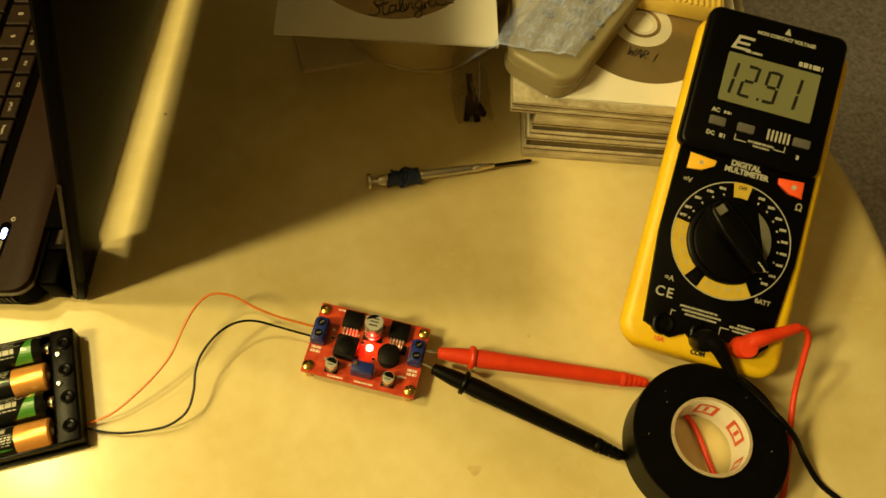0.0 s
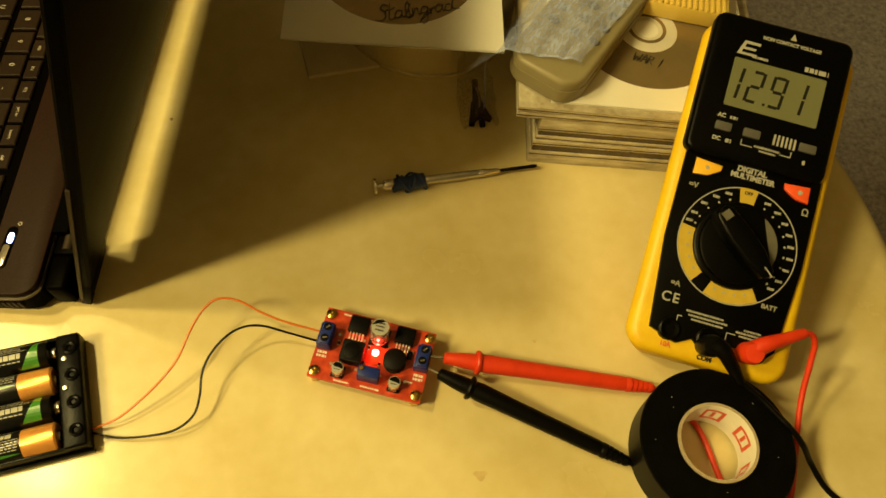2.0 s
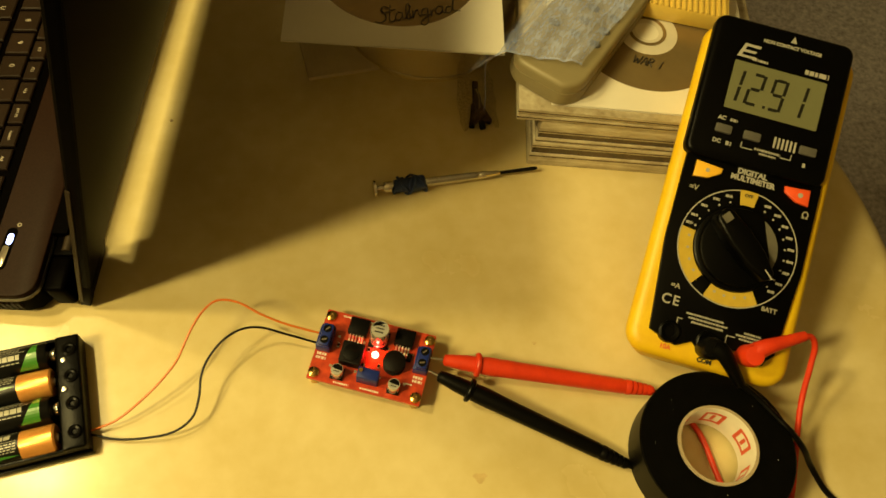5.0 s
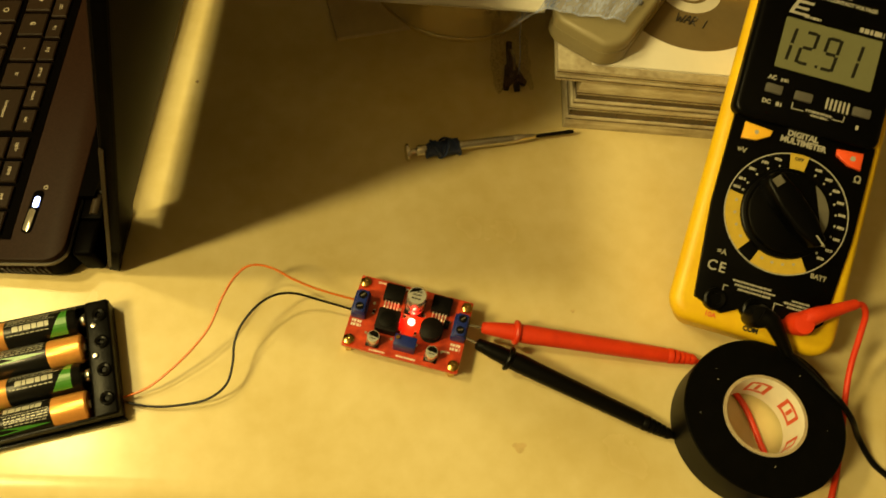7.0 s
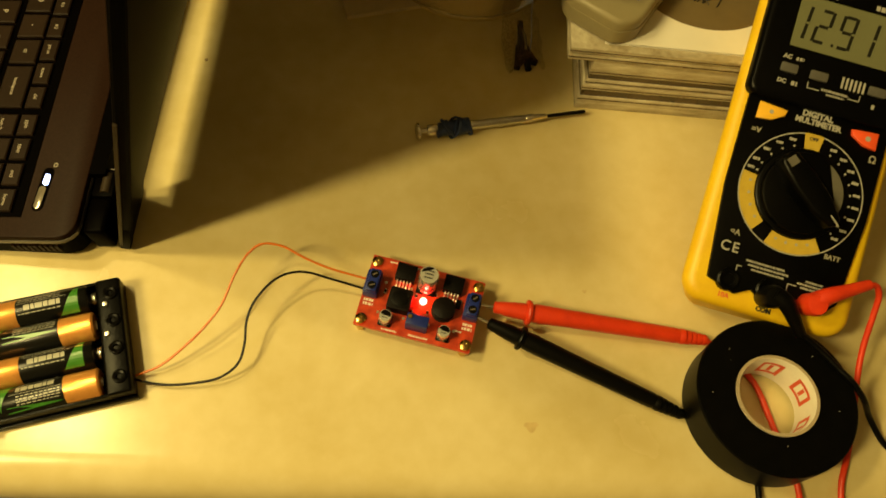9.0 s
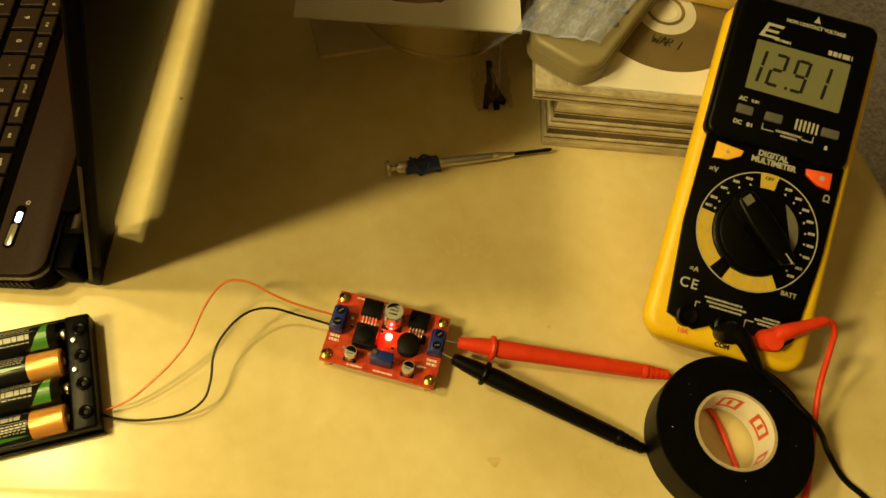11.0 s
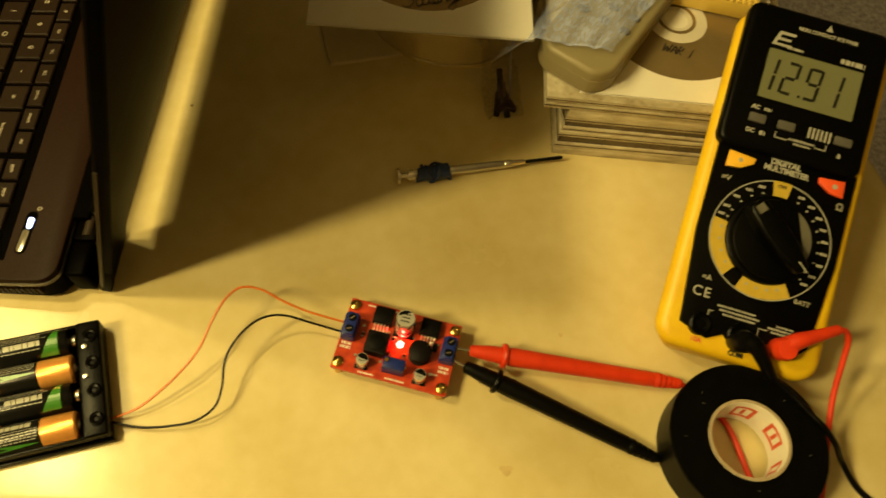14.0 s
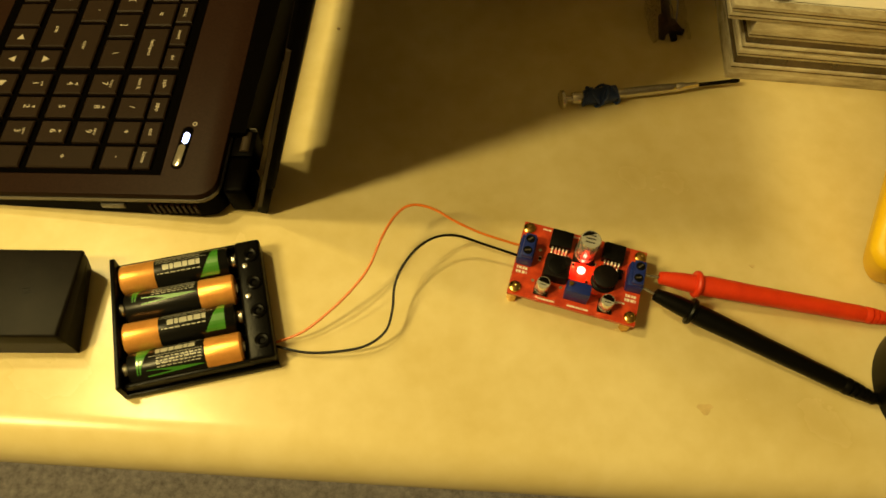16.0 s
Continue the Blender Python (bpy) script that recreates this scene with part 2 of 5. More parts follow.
def lathe(profile, n=40, bm=None, m=None):
    """Profile of (radius, height) turned round z."""
    bm = bm or bmesh.new()
    rings = []
    for r, z in profile:
        if r < 1e-6:
            rings.append([bm.verts.new((0, 0, z))])
        else:
            rings.append([bm.verts.new((r * math.cos(2 * math.pi * i / n), r * math.sin(2 * math.pi * i / n), z)) for i in range(n)])
    for a, b in zip(rings, rings[1:]):
        for i in range(n):
            j = (i + 1) % n
            if len(a) == 1 and len(b) == 1:
                continue
            if len(a) == 1:
                bm.faces.new((a[0], b[j], b[i]))
            elif len(b) == 1:
                bm.faces.new((a[i], a[j], b[0]))
            else:
                bm.faces.new((a[i], a[j], b[j], b[i]))
    bmesh.ops.recalc_face_normals(bm, faces=bm.faces)
    if m is not None:
        bmesh.ops.transform(bm, matrix=m, verts=bm.verts)
    return bm


def spline(points, steps=10):
    pts = [Vector(p) for p in points]
    out = []
    for i in range(len(pts) - 1):
        p0, p1, p2, p3 = pts[max(i - 1, 0)], pts[i], pts[i + 1], pts[min(i + 2, len(pts) - 1)]
        for s in range(steps):
            t = s / steps
            out.append(0.5 * ((2 * p1) + (p2 - p0) * t + (2 * p0 - 5 * p1 + 4 * p2 - p3) * t * t + (3 * p1 - p0 - 3 * p2 + p3) * t ** 3))
    out.append(pts[-1])
    return out


def tube(points, radius, n=10, steps=10, bm=None):
    """A round rod along a smooth line; radius is a number or a function of the share of its length."""
    bm = bm or bmesh.new()
    line = spline(points, steps)
    rings, side = [], Vector((0.13, 0.2, 1)).normalized()
    for i, p in enumerate(line):
        d = (line[min(i + 1, len(line) - 1)] - line[max(i - 1, 0)]).normalized()
        side = (side - d * side.dot(d)).normalized()
        up = d.cross(side)
        r = radius(i / (len(line) - 1)) if callable(radius) else radius
        rings.append([bm.verts.new(p + (side * math.cos(2 * math.pi * k / n) + up * math.sin(2 * math.pi * k / n)) * r) for k in range(n)])
    for a, b in zip(rings, rings[1:]):
        for k in range(n):
            bm.faces.new((a[k], a[(k + 1) % n], b[(k + 1) % n], b[k]))
    bm.faces.new(list(reversed(rings[0])))
    bm.faces.new(rings[-1])
    bmesh.ops.recalc_face_normals(bm, faces=bm.faces)
    return bm


def prism(outline, z0, z1, bevel=0.0, bm=None, seg=2):
    """A slab with that outline (x, y), between two heights."""
    bm = bm or bmesh.new()
    low = [bm.verts.new((x, y, z0)) for x, y in outline]
    high = [bm.verts.new((x, y, z1)) for x, y in outline]
    n = len(outline)
    fs = [bm.faces.new(list(reversed(low))), bm.faces.new(high)]
    for i in range(n):
        fs.append(bm.faces.new((low[i], low[(i + 1) % n], high[(i + 1) % n], high[i])))
    bmesh.ops.recalc_face_normals(bm, faces=fs)
    if bevel > 0:
        es = [e for e in fs[1].edges]
        bmesh.ops.bevel(bm, geom=es, offset=bevel, segments=seg, affect="EDGES", profile=0.5)
    return bm


def loft(foot, crown, z0, z1, bevel=0.0):
    """A block whose foot and crown differ in outline."""
    bm = bmesh.new()
    low = [bm.verts.new((x, y, z0)) for x, y in foot]
    high = [bm.verts.new((x, y, z1)) for x, y in crown]
    n = len(foot)
    bm.faces.new(list(reversed(low)))
    bm.faces.new(high)
    for i in range(n):
        bm.faces.new((low[i], low[(i + 1) % n], high[(i + 1) % n], high[i]))
    bmesh.ops.recalc_face_normals(bm, faces=bm.faces)
    if bevel > 0:
        es = [e for e in bm.edges if max(v.co.z for v in e.verts) > z1 - 1e-6]
        bmesh.ops.bevel(bm, geom=es, offset=bevel, segments=3, affect="EDGES", profile=0.5)
    return bm


def rounded(x0, x1, y0, y1, r, n=6):
    out = []
    for cx, cy, a in ((x1 - r, y1 - r, 0), (x0 + r, y1 - r, 90), (x0 + r, y0 + r, 180), (x1 - r, y0 + r, 270)):
        for i in range(n + 1):
            t = radians(a + 90 * i / n)
            out.append((cx + r * math.cos(t), cy + r * math.sin(t)))
    return out


def arc_band(r0, r1, a0, a1, z0, z1, n=24):
    """A flat bow between two radii and two angles (degrees)."""
    ang = [radians(a0 + (a1 - a0) * i / n) for i in range(n + 1)]
    return prism([(r1 * math.cos(a), r1 * math.sin(a)) for a in ang] + [(r0 * math.cos(a), r0 * math.sin(a)) for a in reversed(ang)], z0, z1)


def letters(name, body, size, m, material, parent, label="", shear=0.0, bold=0.0, spacing=1.0):
    cu = bpy.data.curves.new(name, "FONT")
    cu.body, cu.size, cu.align_x, cu.align_y, cu.shear, cu.offset, cu.space_character = body, size, "CENTER", "CENTER", shear, bold, spacing
    cu.extrude, cu.resolution_u = 0.00004, 3
    tmp = bpy.data.objects.new(name, cu)
    scene.collection.objects.link(tmp)
    me = bpy.data.meshes.new_from_object(tmp.evaluated_get(bpy.context.evaluated_depsgraph_get()))
    bpy.data.objects.remove(tmp)
    bpy.data.curves.remove(cu)
    me.materials.clear()
    me.materials.append(M[material])
    ob = new(name, me)
    ob.matrix_basis = m
    ob.parent = parent
    if label:
        ob["label"] = label
    return ob


def bars(bm, x0, x1, y, h, z, n=1, gap=0.25, t=0.00006, seed=1):
    """A line of unreadable print: short dashes with gaps."""
    rng = random.Random(seed)
    x = x0
    while x < x1 - 1e-6:
        w = min(h * rng.uniform(0.5, 1.6), x1 - x)
        box(bm, x, x + w, y - h / 2, y + h / 2, z, z + t)
        x += w + h * gap * rng.uniform(0.7, 1.6)
    return bm


# ---- room ----
def room():
    x0, x1, y0, y1, z0, z1 = -2.3, 2.1, -1.7, 2.1, -0.73, 2.0
    t = 0.1
    fl = part("floor", new_box(x0, x1, y0, y1, z0 - t, z0), "carpet", smooth=False)
    tagged(fl, "grey-brown speckled carpet under the table", "carpet", kind="structure")
    # unseen walls and ceiling, added to close the room and bounce the lamps' light
    for name, b in (("wall_north", (x0, x1, y1, y1 + t, z0, z1)), ("wall_south", (x0, x1, y0 - t, y0, z0, z1)),
                    ("wall_east", (x1, x1 + t, y0, y1, z0, z1)), ("wall_west", (x0 - t, x0, y0, y1, z0, z1))):
        tagged(part(name, new_box(*b), "wall", smooth=False), "unseen added room wall that bounces lamp light", "wall", kind="structure")
    tagged(part("ceiling", new_box(x0, x1, y0, y1, z1, z1 + t), "wall", smooth=False), "unseen added ceiling that bounces lamp light", "ceiling", kind="structure")


room()


# ---- table ----
def table():
    tb = thing("table", pose(0, 0, 0), "cream laminate table with a rounded end and bullnose edge", "table")
    cx, cy, r = 0.086, 0.228, 0.294
    slope = math.tan(radians(-3.1))
    front = lambda x: 0.1042 + slope * x
    out = [(-1.2, front(-1.2))]
    xe = 0.350
    out += [(x, front(x)) for x in (-0.9, -0.6, -0.3, -0.1, 0.1, 0.25)]
    for px, py in ((0.315, 0.0875), (0.336, 0.0925), (0.3545, 0.105), (0.366, 0.124)):
        out.append((px, py))
    a0 = math.atan2(0.148 - cy, 0.3)
    for i in range(29):
        a = a0 + (radians(90) - a0) * i / 28
        out.append((cx + r * math.cos(a), cy + r * math.sin(a)))
    out += [(-0.2, cy + r), (-0.7, cy + r), (-1.2, cy + r)]
    n = len(out)
    prof = [(0, 0), (0.0045, -0.0004), (0.0090, -0.0020), (0.0135, -0.0052), (0.0170, -0.0098), (0.0190, -0.0155), (0.0192, -0.0210), (0.0175, -0.0275), (0.0125, -0.0335), (0.004, -0.037), (0, -0.0375)]
    normals = []
    for i in range(n):
        a, b = Vector(out[i - 1]), Vector(out[(i + 1) % n])
        if i == 0:
            d = Vector(out[1]) - Vector(out[0])
        elif i == n - 1:
            d = Vector(out[-1]) - Vector(out[-2])
        else:
            d = b - a
        d.normalize()
        normals.append(Vector((d.y, -d.x)))
    bm = bmesh.new()
    rings = []
    for o, z in prof:
        rings.append([bm.verts.new((out[i][0] + normals[i].x * o, out[i][1] + normals[i].y * o, z)) for i in range(n)])
    bm.faces.new(rings[0])
    bm.faces.new(list(reversed(rings[-1])))
    for a, b in zip(rings, rings[1:]):
        for i in range(n):
            j = (i + 1) % n
            bm.faces.new((a[i], b[i], b[j], a[j]))
    bmesh.ops.recalc_face_normals(bm, faces=bm.faces)
    part("tabletop", bm, "table", tb)
    for x, y in ((-1.05, 0.22), (-1.05, 0.46), (0.22, 0.17), (0.22, 0.42)):
        part("leg", new_box(x - 0.022, x + 0.022, y - 0.022, y + 0.022, -0.73, -0.0375, 0.004), "wood_leg", tb)
    for x, y, s in ((0.119, 0.117, 0.0032), (0.155, 0.19, 0.0012)):
        prof = [(s * (1 + 0.25 * math.sin(3 * a) + 0.12 * math.sin(7 * a)) * math.cos(a), s * (1 + 0.25 * math.sin(3 * a)) * 0.8 * math.sin(a)) for a in [2 * math.pi * i / 24 for i in range(24)]]
        part("stain", prism(prof, 0.00005, 0.0002), "stain", tb, "dried brown drip", at=pose(x, y, 0))
    part("speck", lathe([(0.0011, 0.0), (0.0009, 0.0003), (0, 0.0004)], 10), "wood_leg", tb, "small dark speck", at=pose(-0.060, 0.340, 0.00005))


table()


# ---- laptop ----
LEAN = 6.0  # the deck slopes down towards the palm rest


def laptop():
    # local: x towards the hinge side, y along the hinge, origin at the near hinge-side corner
    lp = thing("laptop", pose(-0.1055, 0.2085, 0, 0, -LEAN, -3.6), "open black laptop with brown-black keyboard deck", "laptop")
    W, D = 0.372, 0.225
    rise = math.tan(radians(LEAN))
    bm = prism([(-D, 0), (-0.010, 0), (-0.0066, 0.0006), (-0.0036, 0.0022), (-0.0014, 0.0048), (-0.0003, 0.0078), (0, 0.011), (0, W - 0.008), (-0.004, W - 0.002), (-0.012, W), (-D, W)], 0.0225, 0.0262, 0.0012)
    part("deck", bm, "lap", lp, "brown-black palm rest and key surround")
    part("deck_rim", prism([(-D, -0.0007), (-0.010, -0.0007), (-0.0062, 0.0), (-0.0032, 0.0017), (-0.0009, 0.0045), (0.0003, 0.0078), (0.0005, 0.011), (0.0005, W), (-D, W)], 0.0205, 0.0224), "lap_edge", lp, "thin silvery seam line")
    bm = prism([(-D, 0.001), (-0.012, 0.001), (-0.0055, 0.003), (-0.001, 0.009), (-0.001, W), (-D, W)], 0.004, 0.0204)
    # rear shelf, added unseen; its skewed edge shapes the light strip on the table
    prism([(-0.02, 0.0370), (0.0080, 0.0370), (0.0080 + 0.0385 * (W - 0.075), W - 0.038), (-0.02, W - 0.038)], 0.004, 0.0256, bm=bm)
    for v in bm.verts:
        if v.co.z < 0.01:
            v.co.z = min(v.co.z - v.co.x * rise, 0.0200)
    part("base", bm, "lap_dark", lp)
    for x in (-0.03, -0.14):
        for y in (0.03, 0.33):
            part("rubber_foot", lathe([(0, 0), (0.006, 0), (0.006, 0.0036), (0, 0.0036)], 16), "blackp", lp, at=pose(x, y, -x * rise + 0.0007, 0, LEAN, 0))
    part("side_port", new_box(-0.060, -0.048, -0.0004, 0.002, 0.0135, 0.0165, 0.0006), "lap_edge", lp, "small metal-lined socket")
    bm = bmesh.new()
    for i in range(9):
        box(bm, -0.036 + 0.0028 * i, -0.0345 + 0.0028 * i, -0.0003, 0.002, 0.010, 0.0165)
    part("vent", bm, "lap", lp)
    # hinge block and rear shelf near the end
    part("hinge_block", new_box(0.0010, 0.0122, 0.0056, 0.0258, 0.003, 0.0215, 0.0022, 3), "lap_dark", lp)
    # pale metal line that draws the highlight on the hinge's chrome
    part("hinge_trim", new_box(0.0016, 0.0118, 0.0412, 0.0419, 0.0195, 0.0228), "lap_edge", lp, "thin pale chrome line drawn for a highlight")
    part("hinge_barrel", new_box(0.0015, 0.0124, 0.0262, 0.0410, 0.009, 0.0216, 0.0006), "lap_dark", lp)
    part("hinge_pin", tube([(0.0078, 0.0285, 0.0205), (0.0078, 0.0340, 0.0205), (0.0078, 0.0398, 0.0205)], 0.0026, 16, 2), "lap_strip", lp, "dull metal hinge barrel")
    part("hinge_block", new_box(0.0006, 0.0130, W - 0.034, W - 0.006, 0.003, 0.0225, 0.0022, 3), "lap", lp)
    part("hinge_barrel", new_box(0.004, 0.0135, 0.325, 0.337, 0.009, 0.0205, 0.002), "lap_dark", lp)
    # lid leaning back
    H = 0.243
    bm = new_box(0.0, 0.0065, 0.0, W - 0.018, 0.0180, H, 0.0016)
    for v in bm.verts:
        if v.co.y < 0.01:
            v.co.y -= 0.0030 * (1 - v.co.z / H)
    shell = bpy.data.meshes.new("lid")
    bm.to_mesh(shell)
    bm.free()
    shell.materials.append(M["lap_dark"])
    lid = new("lid", shell)
    lid.parent = lp
    lid.matrix_basis = pose(0.0145, 0.0085, 0.0075, 0, 20.5, -1.3)
    lid["label"] = "black lid standing open past upright"
    # lugs reach down to stop light from passing under the lid's end
    for y0, y1, z0 in ((-0.0028, 0.0045, -0.0055), (0.0045, 0.0300, -0.0030), (W - 0.048, W - 0.018, 0.0062)):
        part("hinge_lug", new_box(0.0003, 0.0058, y0, y1, z0, 0.0195, 0.0008), "lap_dark", lid)
    part("screen", new_box(-0.0006, -0.0001, 0.016, W - 0.034, 0.024, H - 0.012), "screen", lid, "dark glossy display")
    # paler strip stops at 0.118, where the lid edge falls into shade
    part("lid_edge", loft([(0.0004, -0.0037), (0.0022, -0.0037), (0.0022, -0.0020), (0.0004, -0.0020)], [(0.0004, -0.0023), (0.0022, -0.0023), (0.0022, -0.0008), (0.0004, -0.0008)], 0.002, 0.118), "lap_strip", lid, "paler lower lid edge, ended where shade begins")
    # power switch
    part("switch_bezel", prism(rounded(-0.0028, 0.0028, -0.0125, 0.0125, 0.0026), 0.0263, 0.0266), "lap_dark", lp, at=pose(-0.0212, 0.0272, 0, 0, 0, -3))
    part("switch_bar", prism(rounded(-0.0019, 0.0019, -0.0115, 0.0015, 0.0018), 0.0266, 0.0273, 0.0004), "chrome", lp, "polished power slider", at=pose(-0.0212, 0.0272, 0, 0, 0, -3))
    part("power_light", prism(rounded(-0.0014, 0.0014, 0.0022, 0.0085, 0.0013), 0.0266, 0.0271), "led_white", lp, "glowing blue-white light", at=pose(-0.0207, 0.0272, 0, 0, 0, -3))
    bm = arc_band(0.0007, 0.0012, 0, 360, 0.0263, 0.0264)
    part("power_mark", bm, "legend", lp, at=pose(-0.0180, 0.0415, 0))
    # keyboard well
    part("key_well", new_box(-0.140, -0.0285, 0.0110, 0.345, 0.0261, 0.0265), "lap_dark", lp)
    rows = (-0.0382, -0.0516, -0.0701, -0.0886, -0.1072, -0.1258)
    deep = (0.0088, 0.0146, 0.0146, 0.0146, 0.0146, 0.0146)
    meshes = {}

    def key(x, y, dx, dy, text=""):
        tag = (round(dx, 4), round(dy, 4))
        at = pose(x, y, 0.0265)
        if tag not in meshes:
            bm = bmesh.new()
            low = [bm.verts.new((sx * dx / 2, sy * dy / 2, 0)) for sx, sy in ((-1, -1), (1, -1), (1, 1), (-1, 1))]
            mid = [bm.verts.new((sx * dx / 2, sy * dy / 2, 0.0014)) for sx, sy in ((-1, -1), (1, -1), (1, 1), (-1, 1))]
            top = [bm.verts.new((sx * (dx / 2 - 0.0006), sy * (dy / 2 - 0.0006), 0.0020)) for sx, sy in ((-1, -1), (1, -1), (1, 1), (-1, 1))]
            for a, b in ((low, mid), (mid, top)):
                for i in range(4):
                    bm.faces.new((a[i], a[(i + 1) % 4], b[(i + 1) % 4], b[i]))
            bm.faces.new(top)
            k = part("key", bm, "key", lp, smooth=False, at=at)
            meshes[tag] = k.data
        else:
            k = new("key", meshes[tag])
            k.parent = lp
            k.matrix_basis = at
        if text:
            size = 0.0046 if len(text) == 1 else 0.0027
            letters("legend", text, size, pose(0, 0, 0.00205, 0, 0, -90), "legend", k, bold=0.00003)
        return k

    pad = (0.0197, 0.0347, 0.0499, 0.0649)
    wide = 0.0127
    labels = (("home", "end", "pgup", "pgdn"), ("-", "*", "/", "num lk"), ("", "9", "8", "7"), ("", "6", "5", "4"), ("", "3", "2", "1"), ("", ".", "0", "\u25b6"))
    second = {"9": "pgup", "7": "home", "3": "pgdn", "1": "end", "8": "\u25b2", "2": "\u25bc", "4": "\u25c0", "6": "\u25b6"}
    for r in range(6):
        for c in range(4):
            if c == 0 and r in (2, 4):
                key((rows[r] + rows[r + 1]) / 2, pad[0], deep[r] + 0.0186, wide, "+" if r == 2 else "enter")
            elif not (c == 0 and r in (3, 5)):
                k = key(rows[r], pad[c], deep[r], wide, labels[r][c])
                if labels[r][c] in second:
                    letters("legend", second[labels[r][c]], 0.0021, pose(0.0036, -0.0002, 0.00205, 0, 0, -90), "legend", k)
    starts = {0: 0.0746, 1: 0.0746, 2: 0.0746, 3: 0.0746, 4: 0.0892, 5: 0.0892}
    first = {0: (0.0158, "del"), 1: (0.0295, "backspace"), 2: (0.0215, "\\"), 3: (0.0325, "enter"), 4: (0.0260, "shift"), 5: (0.0150, "\u25c0")}
    alphabet = {0: ("insert", "prt sc", "f12", "f11", "f10", "f9", "f8", "f7", "f6", "f5", "f4", "f3"), 1: ("=", "-", "0", "9", "8", "7", "6", "5", "4", "3", "2"),
                2: ("]", "[", "P", "O", "I", "U", "Y", "T", "R", "E", "W"), 3: ("'", ";", "L", "K", "J", "H", "G", "F", "D", "S"),
                4: ("/", ".", ",", "M", "N", "B", "V", "C", "X"), 5: ("", "alt", "", "", "", "", "alt", "", "fn")}
    for r in range(6):
        y = starts[r]
        w, text = first[r]
        key(rows[r], y + w / 2, deep[r], w - 0.0024, text)
        y += w
        step = 0.0160 if r == 0 else 0.0182
        for text in alphabet[r]:
            if y + step > 0.338:
                break
            key(rows[r], y + step / 2, deep[r], step - 0.0024, text)
            y += step
    key(rows[4], 0.0812, deep[4], wide, "\u25b2")
    key(rows[5], 0.0812, deep[5], wide, "\u25bc")
    return lp


laptop()


# ---- battery holder, batteries, spare box ----
HOLDER = pose(-0.1143, 0.1570, 0, 0, 0, 13.4)


def battery_holder():
    h = thing("battery_holder", HOLDER, "open black plastic four-cell battery holder on the table", "battery holder")
    bm = bmesh.new()
    box(bm, -0.0335, 0.0335, -0.0300, 0.0300, 0.0, 0.0016, 0.0004)
    box(bm, -0.0335, 0.0335, -0.0302, -0.0284, 0.0, 0.0105, 0.0005)
    box(bm, -0.0335, 0.0335, 0.0284, 0.0302, 0.0, 0.0105, 0.0005)
    part("tray", bm, "blackp", h)
    part("end_wall", prism([(-0.0338, -0.0315), (-0.0315, -0.0315), (-0.0315, 0.0318), (-0.0338, 0.0318)], 0.0, 0.0150, 0.0007), "blackp", h)
    part("contact_bay", new_box(0.0222, 0.0340, -0.0302, 0.0302, 0.0, 0.0122, 0.0014, 3), "blackp", h)
    part("front_lip", new_box(-0.0335, 0.0345, -0.0318, -0.0303, 0.0, 0.0042, 0.0005), "blackp", h)
    for y in (-0.0073, 0.0073, -0.0219, 0.0219):
        part("rib", new_box(-0.030, 0.024, y + 0.0068, y + 0.0078, 0.0016, 0.005), "blackp", h) if y < 0.02 else None
        part("eyelet", lathe([(0.0012, 0.0119), (0.0034, 0.0121), (0.0034, 0.0130), (0.0026, 0.0134), (0.0016, 0.0131), (0.0012, 0.0124)], 22), "blackp", h, "raised ring round a rivet hole", at=pose(0.0292, y, 0))
        turns = [(0.0035 * (1 - 0.3 * i / 40) * math.cos(i * 0.9), 0.0035 * (1 - 0.3 * i / 40) * math.sin(i * 0.9), 0.0045 * i / 40) for i in range(40)]
        left = y in (-0.0219, 0.0073)
        m = pose(-0.0314, y, 0.0088, 0, 90, 0) if left else pose(0.0222, y, 0.0088, 0, -90, 0)
        part("spring", tube(turns, 0.0004, 6, 2), "steel", h, at=m)
    # small steel rivets, set to give the bay its two bright glints
    for x, y in ((0.0258, 0.0008), (0.0262, 0.0165)):
        part("rivet", lathe([(0, 0.0134), (0.0012, 0.0132), (0.0016, 0.0122)], 14), "steel", h, at=pose(x, y, 0))
    return h


